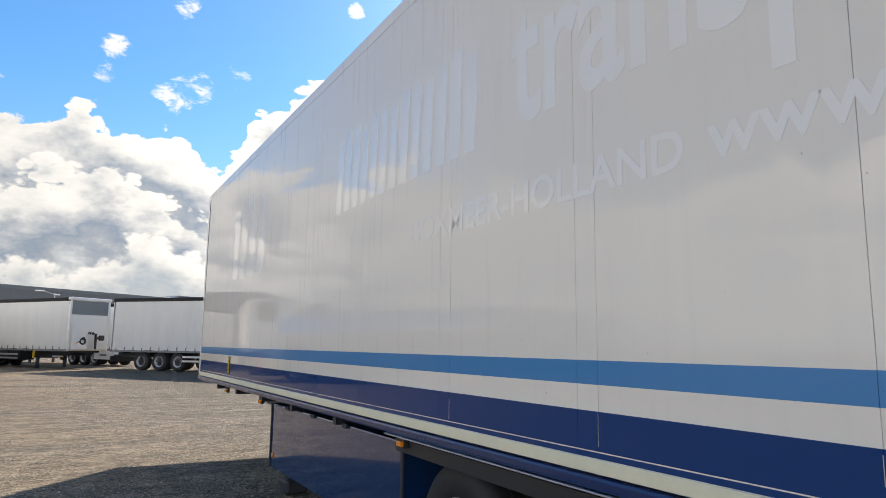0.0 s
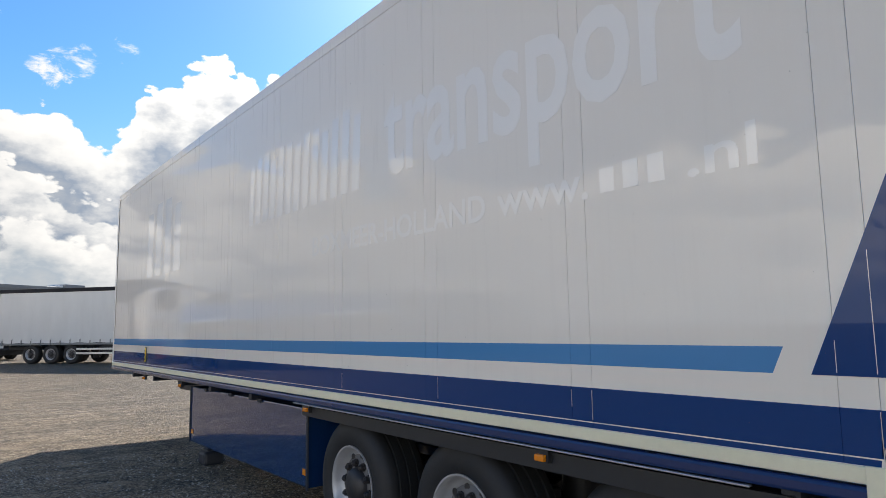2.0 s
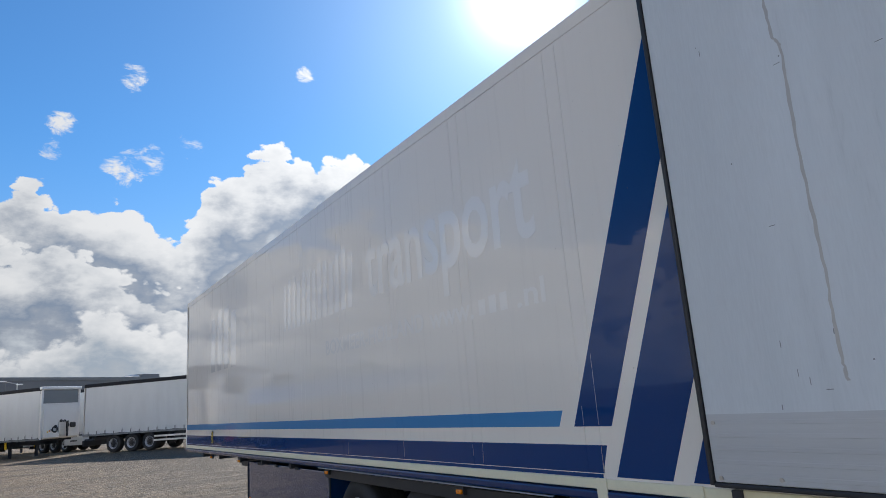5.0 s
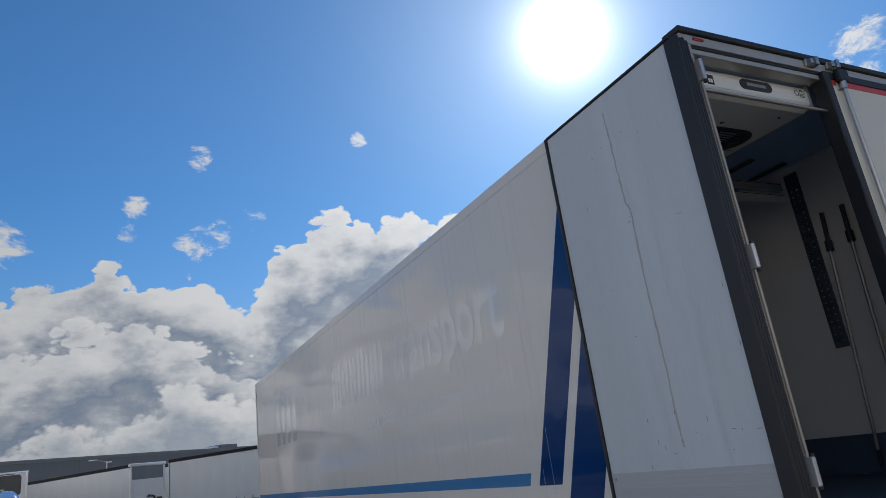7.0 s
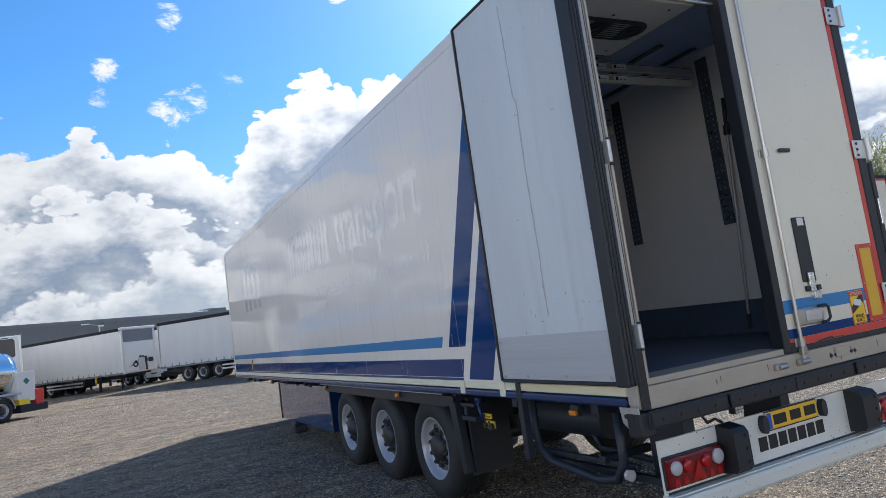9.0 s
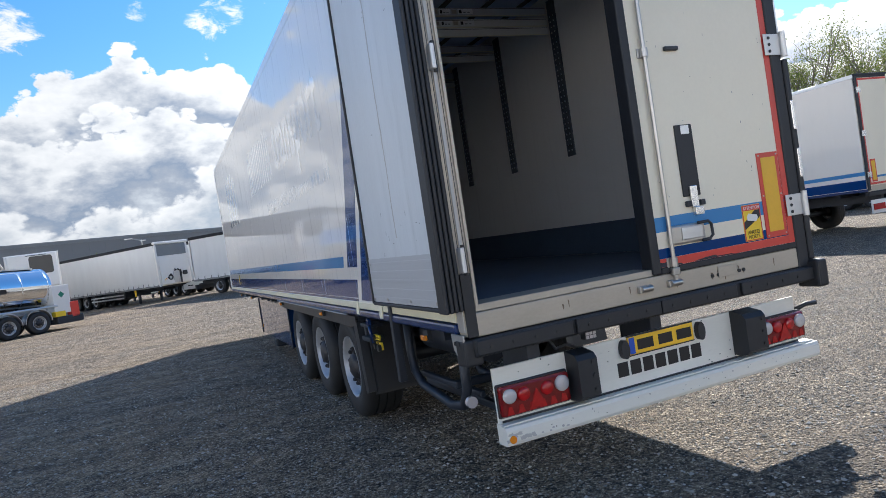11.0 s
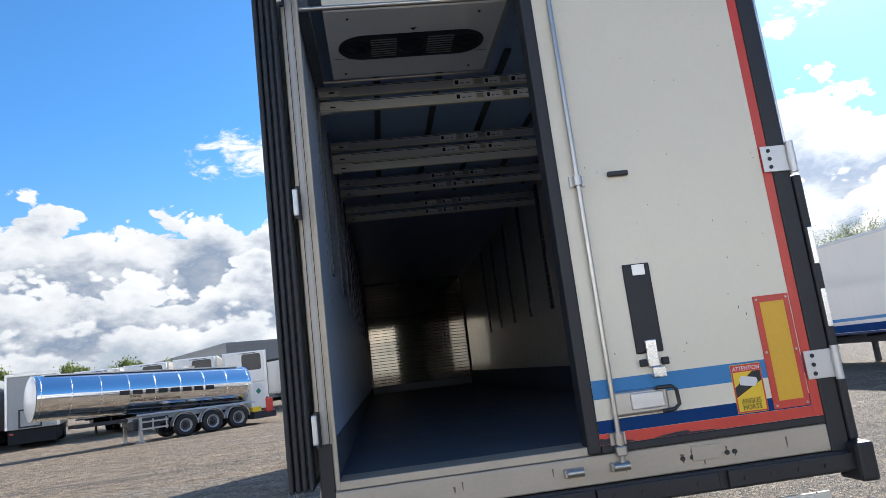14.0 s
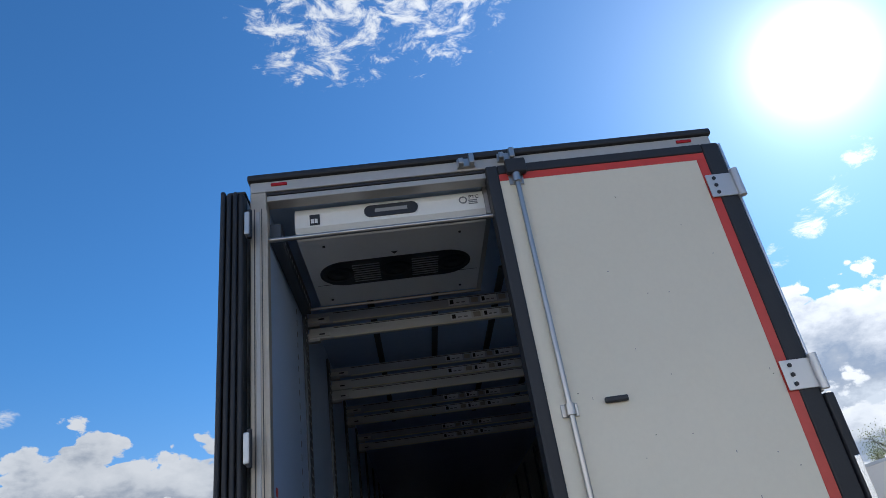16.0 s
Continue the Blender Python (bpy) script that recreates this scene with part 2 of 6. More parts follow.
def gravel_material():
    m = bpy.data.materials.new("gravel")
    m.use_nodes = True
    N = Nodes(m.node_tree)
    out, b = N.n("ShaderNodeOutputMaterial"), N.n("ShaderNodeBsdfPrincipled")
    N.l(b.outputs[0], out.inputs[0])
    co = N.n("ShaderNodeTexCoord").outputs["Object"]
    vor = N.n("ShaderNodeTexVoronoi", Scale=52.0, Randomness=1.0)
    N.l(co, vor.inputs["Vector"])
    vor2 = N.n("ShaderNodeTexVoronoi", Scale=125.0, Randomness=1.0)
    N.l(co, vor2.inputs["Vector"])
    stone = N.n("ShaderNodeSeparateColor")
    N.l(vor.outputs["Color"], stone.inputs[0])
    stone2 = N.n("ShaderNodeSeparateColor")
    N.l(vor2.outputs["Color"], stone2.inputs[0])
    g = N.math("ADD", N.math("MULTIPLY", stone.outputs[0], 0.55), N.math("MULTIPLY", stone2.outputs[0], 0.45))
    c = N.ramp(g, [(0.15, (0.040, 0.034, 0.027)), (0.45, (0.150, 0.122, 0.088)), (0.70, (0.30, 0.248, 0.180)), (0.93, (0.66, 0.59, 0.47))])
    # sandy, driven-over ground farther out; tracks run along the yard
    tr = N.vmath("MULTIPLY", co, (0.11, 0.8, 1.0))
    track = N.noise(tr, 1.0, 6, 0.62, 0.4)
    patch = N.noise(co, 0.16, 5, 0.6)
    s = N.smooth(N.math("ADD", N.math("MULTIPLY", track, 0.55), N.math("MULTIPLY", patch, 0.5)), 0.31, 0.57)
    sand = N.mix(N.noise(co, 7.0, 6, 0.7), (0.180, 0.125, 0.073), (0.46, 0.34, 0.205))
    place = N.n("ShaderNodeSeparateXYZ")
    N.l(co, place.inputs[0])
    yard = N.math("SUBTRACT", 1.0, N.smooth(N.math("ADD", place.outputs[0], N.math("MULTIPLY", patch, 5.0)), -0.5, 5.5))
    c = N.mix(N.math("MULTIPLY", N.math("SUBTRACT", 1.0, yard), 0.7), c, N.mix(1.0, c, (0.55, 0.53, 0.49), "MULTIPLY"))
    s = N.math("MULTIPLY", s, N.math("ADD", N.math("MULTIPLY", yard, 0.75), 0.25))
    c = N.mix(N.math("MULTIPLY", s, 0.80), c, sand)
    damp = N.smooth(N.noise(tr, 0.62, 8, 0.66, 0.5), 0.50, 0.66)
    c = N.mix(N.math("MULTIPLY", damp, 0.55), c, (0.085, 0.068, 0.052))
    fine = N.smooth(N.noise(N.vmath("MULTIPLY", co, (0.35, 3.2, 1.0)), 1.0, 9, 0.68, 0.6), 0.46, 0.62)
    c = N.mix(N.math("MULTIPLY", fine, 0.34), c, (0.075, 0.058, 0.042))
    pale = N.smooth(N.noise(N.vmath("MULTIPLY", co, (0.22, 1.7, 1.0)), 1.3, 9, 0.7, 0.5), 0.54, 0.70)
    c = N.mix(N.math("MULTIPLY", pale, 0.5), c, (0.46, 0.39, 0.285))
    clump = N.math("ADD", N.math("MULTIPLY", N.noise(co, 2.6, 10, 0.78), 0.9), N.math("MULTIPLY", N.noise(co, 17.0, 8, 0.8), 0.9))
    gain = N.n("ShaderNodeHueSaturation")
    N.l(N.math("MAXIMUM", N.math("ADD", N.math("ADD", N.math("MULTIPLY", N.math("SUBTRACT", clump, 0.9), 2.9), 0.07), N.math("MULTIPLY", g, 1.55)), 0.10), gain.inputs["Value"])
    N.l(c, gain.inputs["Color"])
    c = gain.outputs[0]
    N.l(c, b.inputs["Base Color"])
    b.inputs["Roughness"].default_value = 0.86
    h = N.math("ADD", N.math("MULTIPLY", vor.outputs["Distance"], -1.0), N.math("MULTIPLY", vor2.outputs["Distance"], -0.45))
    bm = N.n("ShaderNodeBump", Strength=1.0, Distance=0.03)
    N.l(h, bm.inputs["Height"])
    N.l(bm.outputs[0], b.inputs["Normal"])
    return m


def panel_material(name, col, rough, wave, spec=0.5, coat=0.0, coat_rough=0.015):
    """Glossy painted laminate with a faint waviness along its length."""
    m = bpy.data.materials.new(name)
    m.use_nodes = True
    N = Nodes(m.node_tree)
    out, b = N.n("ShaderNodeOutputMaterial"), N.n("ShaderNodeBsdfPrincipled")
    N.l(b.outputs[0], out.inputs[0])
    co = N.n("ShaderNodeTexCoord").outputs["Object"]
    a = N.noise(co, 0.8, 4)
    streak = N.noise(N.vmath("MULTIPLY", co, (3, 9.0, 0.45)), 2.0, 5, 0.6)
    f = N.math("ADD", N.math("MULTIPLY", a, 0.5), N.math("MULTIPLY", streak, 0.5))
    c = N.mix(f, tuple(v * 0.965 for v in col), tuple(min(1.0, v * 1.03) for v in col))
    spots = N.smooth(N.noise(co, 38.0, 2, 0.5), 0.755, 0.80)
    c = N.mix(N.math("MULTIPLY", spots, 0.45), c, (0.10, 0.08, 0.06))
    N.l(c, b.inputs["Base Color"])
    N.l(N.math("ADD", rough * 0.6, N.math("MULTIPLY", streak, rough * 0.8)), b.inputs["Roughness"])
    b.inputs["Specular IOR Level"].default_value = spec
    b.inputs["Coat Weight"].default_value, b.inputs["Coat Roughness"].default_value = coat, coat_rough
    bm = N.n("ShaderNodeBump", Strength=0.25, Distance=wave)
    w = N.math("ADD", N.noise(N.vmath("MULTIPLY", co, (1, 5.0, 0.35)), 1.3, 2, 0.4), N.math("MULTIPLY", N.noise(N.vmath("MULTIPLY", co, (1, 17.0, 0.22)), 1.6, 3, 0.5), 0.30))
    N.l(w, bm.inputs["Height"])
    N.l(bm.outputs[0], b.inputs["Normal"])
    N.l(bm.outputs[0], b.inputs["Coat Normal"])
    return m


def leaf_material():
    """Thin leaves that let some light through."""
    m = bpy.data.materials.new("young_leaves")
    m.use_nodes = True
    N = Nodes(m.node_tree)
    out, d, t = N.n("ShaderNodeOutputMaterial"), N.n("ShaderNodeBsdfDiffuse"), N.n("ShaderNodeBsdfTranslucent")
    r = N.n("ShaderNodeNewGeometry").outputs["Random Per Island"]
    c = N.ramp(r, [(0.0, (0.10, 0.150, 0.050)), (0.6, (0.19, 0.225, 0.10)), (1.0, (0.31, 0.33, 0.18))])
    N.l(c, d.inputs[0])
    N.l(N.mix(1.0, c, (1.0, 1.0, 0.6), "MULTIPLY"), t.inputs[0])
    mx = N.n("ShaderNodeMixShader")
    mx.inputs[0].default_value = 0.5
    N.l(d.outputs[0], mx.inputs[1])
    N.l(t.outputs[0], mx.inputs[2])
    N.l(mx.outputs[0], out.inputs[0])
    return m


M = {
    "gravel": gravel_material(),
    "paint": panel_material("cream_white_paint", (0.85, 0.795, 0.71), 0.30, 0.0013, 0.05, 0.85, 0.012),
    "ghost": panel_material("unweathered_paint", (0.94, 0.897, 0.827), 0.05, 0.0010, 0.45, 1.0, 0.006),
    "bluelight": panel_material("mid_blue_film", (0.070, 0.245, 0.50), 0.20, 0.0013, 0.1, 0.5, 0.015),
    "bluedark": panel_material("navy_film", (0.004, 0.044, 0.172), 0.15, 0.0013, 0.08, 0.5, 0.012),
    "doorwhite": surf("door_white_paint", (0.81, 0.745, 0.59), 0.32, var=0.05, scale=1.3, dirt=0.16, dirt_col=(0.40, 0.33, 0.24), coat=0.2, bump=0.002),
    "lining": surf("grey_white_lining", (0.63, 0.665, 0.685), 0.40, var=0.12, scale=0.9, dirt=0.55, dirt_col=(0.40, 0.43, 0.44), stretch=(1, 2.6, 0.30)),
    "inner": surf("inside_lining", (0.46, 0.59, 0.78), 0.36, var=0.07, scale=0.8, dirt=0.2, dirt_col=(0.3, 0.3, 0.3)),
    "alu": surf("worn_aluminium", (0.60, 0.61, 0.62), 0.36, 0.9, var=0.12, scale=3.0, dirt=0.2, stretch=(1, 1, 6)),
    "alubright": surf("bright_aluminium", (0.74, 0.74, 0.73), 0.27, 0.95, var=0.08, scale=4.0),
    "beam": surf("satin_aluminium", (0.56, 0.57, 0.585), 0.42, 0.15, var=0.08, scale=3.0, dirt=0.15, stretch=(0.3, 1, 4)),
    "beamlow": surf("cream_beam_coating", (0.78, 0.765, 0.71), 0.42, 0.05, var=0.08, scale=3.0, dirt=0.15, stretch=(0.3, 1, 4)),
    "hinge": surf("pale_hinge_steel", (0.62, 0.615, 0.60), 0.34, 0.45, var=0.03, scale=3.0),
    "kick": surf("brushed_kick_plate", (0.50, 0.52, 0.54), 0.42, 0.30, var=0.10, scale=2.0, dirt=0.25, dirt_col=(0.30, 0.30, 0.29), stretch=(1, 0.3, 9)),
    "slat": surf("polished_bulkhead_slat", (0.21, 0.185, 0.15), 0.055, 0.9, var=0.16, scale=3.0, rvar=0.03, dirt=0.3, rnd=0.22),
    "steel": surf("stainless_steel", (0.47, 0.455, 0.43), 0.33, 0.9, var=0.08, scale=5.0, dirt=0.10),
    "zinc": surf("galvanised_steel", (0.52, 0.52, 0.51), 0.40, 0.85, var=0.14, scale=8.0, dirt=0.25),
    "cream": surf("cream_rail_paint", (0.80, 0.755, 0.56), 0.35, var=0.08, scale=3.0, dirt=0.2, dirt_col=(0.35, 0.32, 0.26)),
    "sill": surf("stained_steel_sill", (0.46, 0.405, 0.325), 0.42, 0.25, var=0.14, scale=2.2, dirt=0.40, dirt_col=(0.22, 0.16, 0.11), stretch=(1, 1, 2)),
    "header": surf("grey_frame_paint", (0.46, 0.45, 0.43), 0.42, 0.2, var=0.10, scale=2.5, dirt=0.2),
    "rubber": surf("black_rubber", (0.018, 0.019, 0.022), 0.52, var=0.22, scale=5.0, bump=0.002, dirt=0.15, dirt_col=(0.09, 0.085, 0.08)),
    "rail": surf("grey_rail_coating", (0.085, 0.095, 0.11), 0.45, 0.1, var=0.12, scale=5.0),
    "roof_and_shade_black": surf("black_tarpaulin_and_shade", (0.012, 0.013, 0.016), 0.85, var=0.15, scale=4.0),
    "dimwall": surf("bulkhead_gloom_tone", (0.14, 0.165, 0.20), 0.45, var=0.10, scale=1.0, dirt=0.2),
    "plastic": surf("black_plastic", (0.022, 0.024, 0.028), 0.42, var=0.15, scale=6.0, dirt=0.1, dirt_col=(0.10, 0.09, 0.08)),
    "chassis": surf("dark_chassis_paint", (0.020, 0.025, 0.036), 0.5, 0.1, var=0.25, scale=4.0, bump=0.002, dirt=0.35, dirt_col=(0.10, 0.085, 0.07)),
    "navy": surf("navy_box_paint", (0.006, 0.034, 0.115), 0.10, var=0.10, scale=1.2, coat=0.7, dirt=0.12, dirt_col=(0.09, 0.09, 0.09)),
    "bluerail": surf("blue_rail_paint", (0.008, 0.028, 0.11), 0.25, var=0.12, scale=3.0, coat=0.3, dirt=0.15),
    "tyre": surf("tyre_rubber", (0.014, 0.0145, 0.016), 0.66, var=0.25, scale=9.0, bump=0.003, dirt=0.22, dirt_col=(0.10, 0.088, 0.072)),
    "rim": surf("silver_rim_paint", (0.44, 0.45, 0.47), 0.42, 0.40, var=0.12, scale=6.0, dirt=0.30, dirt_col=(0.20, 0.16, 0.13)),
    "disc": surf("shaded_dusty_disc", (0.135, 0.135, 0.14), 0.5, 0.3, var=0.2, scale=8.0, dirt=0.4, dirt_col=(0.11, 0.085, 0.07)),
    "hub": surf("dark_hub", (0.035, 0.034, 0.036), 0.5, 0.3, var=0.25, scale=12.0, dirt=0.4, dirt_col=(0.16, 0.09, 0.06)),
    "red": surf("red_tape", (0.62, 0.060, 0.040), 0.35, var=0.12, scale=6.0, dirt=0.12),
    "yellow": surf("yellow_reflector", (0.78, 0.44, 0.030), 0.40, var=0.08, scale=9.0, bump=0.001, bscale=300),
    "plateyellow": surf("plate_yellow", (0.86, 0.52, 0.03), 0.38, var=0.07, scale=6.0),
    "eublue": surf("plate_blue", (0.02, 0.09, 0.50), 0.4, var=0.06),
    "lampred": surf("red_lens", (0.42, 0.010, 0.010), 0.18, var=0.40, scale=26.0, coat=0.25, bump=0.003, bscale=90),
    "lampdark": surf("dark_red_lens", (0.17, 0.005, 0.006), 0.2, var=0.45, scale=30.0, coat=0.3, bump=0.003, bscale=110),
    "lampclear": surf("clear_lens", (0.50, 0.46, 0.45), 0.10, var=0.06, coat=1.0, bump=0.003, bscale=120),
    "orange": surf("amber_lens", (0.78, 0.24, 0.010), 0.20, var=0.10, scale=20.0, coat=0.6),
    "white": surf("white_enamel", (0.76, 0.75, 0.72), 0.30, var=0.05, scale=1.5, dirt=0.18, dirt_col=(0.28, 0.25, 0.21), coat=0.3),
    "shadedwhite": surf("shaded_white_enamel", (0.34, 0.365, 0.365), 0.36, var=0.06, scale=1.2, dirt=0.2, dirt_col=(0.30, 0.28, 0.25)),
    "label": surf("white_label_film", (0.88, 0.88, 0.87), 0.35, var=0.02),
    "bumper": surf("chipped_cream_paint", (0.73, 0.71, 0.635), 0.5, var=0.07, scale=2.5, dirt=0.35, dirt_col=(0.36, 0.33, 0.28), stretch=(0.6, 1, 2)),
    "stain": surf("brown_stain", (0.16, 0.115, 0.075), 0.6, var=0.25, scale=9.0),
    "unit": surf("white_unit_cover", (0.84, 0.835, 0.79), 0.34, var=0.05, scale=1.5, dirt=0.08),
    "floor": surf("dark_floor_coating", (0.075, 0.098, 0.135), 0.58, var=0.22, scale=2.0, bump=0.003, bscale=120, dirt=0.2, dirt_col=(0.13, 0.13, 0.13)),
    "curtain": surf("pale_grey_tarpaulin", (0.60, 0.615, 0.61), 0.42, var=0.08, scale=0.9, dirt=0.2, dirt_col=(0.36, 0.36, 0.34), stretch=(2, 1, 0.5)),
    "greyband": surf("grey_panel", (0.20, 0.215, 0.225), 0.5, var=0.08),
    "clad": surf("grey_metal_cladding", (0.185, 0.195, 0.205), 0.45, 0.2, var=0.07, scale=0.3),
    "concrete": surf("pale_concrete", (0.67, 0.635, 0.545), 0.8, var=0.10, scale=0.35, fine=8, dirt=0.25, dirt_col=(0.34, 0.33, 0.30), rnd=0.10),
    "pillar": surf("grey_concrete", (0.33, 0.335, 0.33), 0.8, var=0.12, scale=0.8, fine=9),
    "mirror": surf("polished_steel", (0.80, 0.81, 0.83), 0.07, 1.0, var=0.03, scale=1.0, rvar=0.03),
    "leaf": leaf_material(),
    "bark": surf("grey_bark", (0.17, 0.15, 0.12), 0.85, var=0.25, scale=3.0, bump=0.02, bscale=12),
    "grass": surf("grass", (0.085, 0.17, 0.022), 0.8, var=0.3, scale=1.5, fine=20),
    "stone": surf("loose_stone", (0.40, 0.37, 0.32), 0.8, var=0.2, scale=20, island=1.1),
    "black": surf("black_ink", (0.012, 0.012, 0.014), 0.4, var=0.1),
    "doorgrey": surf("grey_door_paint", (0.30, 0.305, 0.30), 0.45, var=0.08, scale=1.2, dirt=0.2),
    "sign": surf("sign_yellow", (0.86, 0.58, 0.03), 0.4, var=0.06),
    "green": surf("green_label", (0.02, 0.20, 0.13), 0.4),
    "glass": surf("dark_grille", (0.018, 0.020, 0.024), 0.25, var=0.1),
}


# ---- building helpers ----
def box(bm, x0, x1, y0, y1, z0, z1, bev=0.0, seg=2):
    m = Matrix.LocRotScale(((x0 + x1) / 2, (y0 + y1) / 2, (z0 + z1) / 2), None, (abs(x1 - x0), abs(y1 - y0), abs(z1 - z0)))
    vs = bmesh.ops.create_cube(bm, size=1.0, matrix=m)["verts"]
    if bev:
        es = list({e for v in vs for e in v.link_edges})
        bmesh.ops.bevel(bm, geom=es, offset=bev, segments=seg, affect="EDGES", profile=0.5)
    return bm


def tube(bm, a, b, r, seg=12, r2=None, caps=True):
    a, b = Vector(a), Vector(b)
    q = (b - a).to_track_quat("Z", "Y").to_matrix().to_4x4()
    m = Matrix.Translation((a + b) / 2) @ q
    vs = bmesh.ops.create_cone(bm, cap_ends=caps, segments=seg, radius1=r, radius2=r if r2 is None else r2, depth=(b - a).length, matrix=m)["verts"]
    for face in {f for v in vs for f in v.link_faces}:
        face.smooth = True
    return bm


def pipe(bm, pts, r, seg=8):
    """A bent tube through the points."""
    pts = [Vector(p) for p in pts]
    rings = []
    for i, p in enumerate(pts):
        d = (pts[min(i + 1, len(pts) - 1)] - pts[max(i - 1, 0)]).normalized()
        u = d.orthogonal().normalized() if not rings else (rings[-1][1] - d * rings[-1][1].dot(d)).normalized()
        w = d.cross(u)
        rings.append(([bm.verts.new(p + r * (math.cos(t) * u + math.sin(t) * w)) for t in [2 * math.pi * k / seg for k in range(seg)]], u))
    for (r0, _), (r1, _) in zip(rings, rings[1:]):
        for k in range(seg):
            bm.faces.new((r0[k], r0[(k + 1) % seg], r1[(k + 1) % seg], r1[k])).smooth = True
    bm.faces.new(rings[0][0][::-1])
    bm.faces.new(rings[-1][0])
    return bm


def prism(bm, poly, axis, a, b):
    """A polygon of (u, v) swept along an axis from a to b. axis x: (y, z); y: (x, z); z: (x, y)."""
    def at(u, v, w):
        return {"x": (w, u, v), "y": (u, w, v), "z": (u, v, w)}[axis]
    lo, hi = [bm.verts.new(at(u, v, a)) for u, v in poly], [bm.verts.new(at(u, v, b)) for u, v in poly]
    n = len(poly)
    for k in range(n):
        bm.faces.new((lo[k], lo[(k + 1) % n], hi[(k + 1) % n], hi[k]))
    bm.faces.new(lo[::-1])
    bm.faces.new(hi)
    bmesh.ops.recalc_face_normals(bm, faces=bm.faces)
    return bm


def lathe(bm, prof, seg=40, axis="x", close=False):
    """Turns a profile of (along, radius) round an axis through the origin."""
    rings = []
    for w, r in prof:
        ring = []
        for k in range(seg):
            t = 2 * math.pi * k / seg
            c, s = r * math.cos(t), r * math.sin(t)
            ring.append(bm.verts.new({"x": (w, c, s), "y": (c, w, s), "z": (c, s, w)}[axis]))
        rings.append(ring)
    for r0, r1 in zip(rings, rings[1:]):
        for k in range(seg):
            bm.faces.new((r0[k], r0[(k + 1) % seg], r1[(k + 1) % seg], r1[k])).smooth = True
    if close:
        bm.faces.new(rings[0][::-1])
        bm.faces.new(rings[-1])
    bmesh.ops.recalc_face_normals(bm, faces=bm.faces)
    return bm


def mesh_of(name, bm, material, smooth=30.0):
    """A mesh from a bmesh; turned faces stay smooth, with sharp edges where they meet at a wide angle."""
    if smooth > 30:
        for f in bm.faces:
            f.smooth = True
    for e in bm.edges:
        if len(e.link_faces) == 2 and e.calc_face_angle(0.0) > 0.73:
            e.smooth = False
    me = bpy.data.meshes.new(name)
    bm.to_mesh(me)
    bm.free()
    me.materials.append(M[material])
    return me


def part(name, bm, material, parent, label="", smooth=30.0):
    """Links a bmesh as one mesh object under a thing or a part."""
    ob = new(name, bm if isinstance(bm, bpy.types.Mesh) else mesh_of(name, bm, material, smooth))
    ob.parent = parent
    if label:
        tagged(ob, label)
    return ob


def thing(name, label, category, group="", kind=""):
    ob = new(name)
    ob.empty_display_size = 0.3
    return tagged(ob, label, category, group, kind)


def solid(name, bm, material, label, category, group="", kind="", smooth=30.0):
    return tagged(new(name, mesh_of(name, bm, material, smooth)), label, category, group, kind)


def B(*a, **k):
    return box(bmesh.new(), *a, **k)


def lettering(body, size, thick, fit_width=None, bold=0.0):
    """A mesh of built-in letters in the x-z plane, from x=0, facing -y."""
    cu = bpy.data.curves.new("lettering", "FONT")
    cu.body, cu.size, cu.extrude, cu.resolution_u, cu.offset = body, size, thick / 2, 3, bold
    tmp = bpy.data.objects.new("lettering", cu)
    scene.collection.objects.link(tmp)
    dg = bpy.context.evaluated_depsgraph_get()
    me = bpy.data.meshes.new_from_object(tmp.evaluated_get(dg))
    bpy.data.objects.remove(tmp)
    bpy.data.curves.remove(cu)
    xs = [v.co.x for v in me.vertices]
    k = fit_width / (max(xs) - min(xs)) if fit_width else 1.0
    me.transform(Matrix.Diagonal((k, 1, 1, 1)) @ Matrix.Translation((-min(xs), 0, 0)))
    me.transform(Matrix.Rotation(radians(90), 4, "X"))
    return me


# ---- the yard ----
def ease(v, a, b):
    t = min(1.0, max(0.0, (v - a) / (b - a)))
    return t * t * (3 - 2 * t)


def gz(x, y):
    """The yard rises a little away from the trailer."""
    return GZ + 0.12 * ease(y, 30, 44) + 0.12 * ease(x, 6, 15)


bm = bmesh.new()
lines_x = [-900, -60, 4] + [6 + 0.9 * k for k in range(11)] + [60, 900]
lines_y = [-900, -60, 13] + [28 + 1.6 * k for k in range(12)] + [80, 900]
grid = [[bm.verts.new((x, y, gz(x, y))) for y in lines_y] for x in lines_x]
for c0, c1 in zip(grid, grid[1:]):
    for k in range(len(lines_y) - 1):
        bm.faces.new((c0[k], c1[k], c1[k + 1], c0[k + 1])).smooth = True
solid("ground", bm, "gravel", "grey-brown gravel yard with tyre tracks", "ground", kind="structure")


# ---- wheels, shared by all vehicles ----
def tyre_mesh():
    w, r = 0.37, 0.50
    p = [(0.02, 0.285), (0.0, 0.32), (-0.012, 0.40), (0.0, 0.455), (0.025, 0.485), (0.05, r), (0.10, r), (0.105, r - 0.012), (0.115, r - 0.012), (0.12, r),
         (0.18, r), (0.185, r - 0.012), (0.195, r - 0.012), (0.20, r), (0.26, r), (0.265, r - 0.012), (0.275, r - 0.012), (0.28, r),
         (w - 0.05, r), (w - 0.025, 0.485), (w, 0.455), (w + 0.012, 0.40), (w, 0.32), (w - 0.02, 0.285)]
    return mesh_of("tyre", lathe(bmesh.new(), p, 48), "tyre")


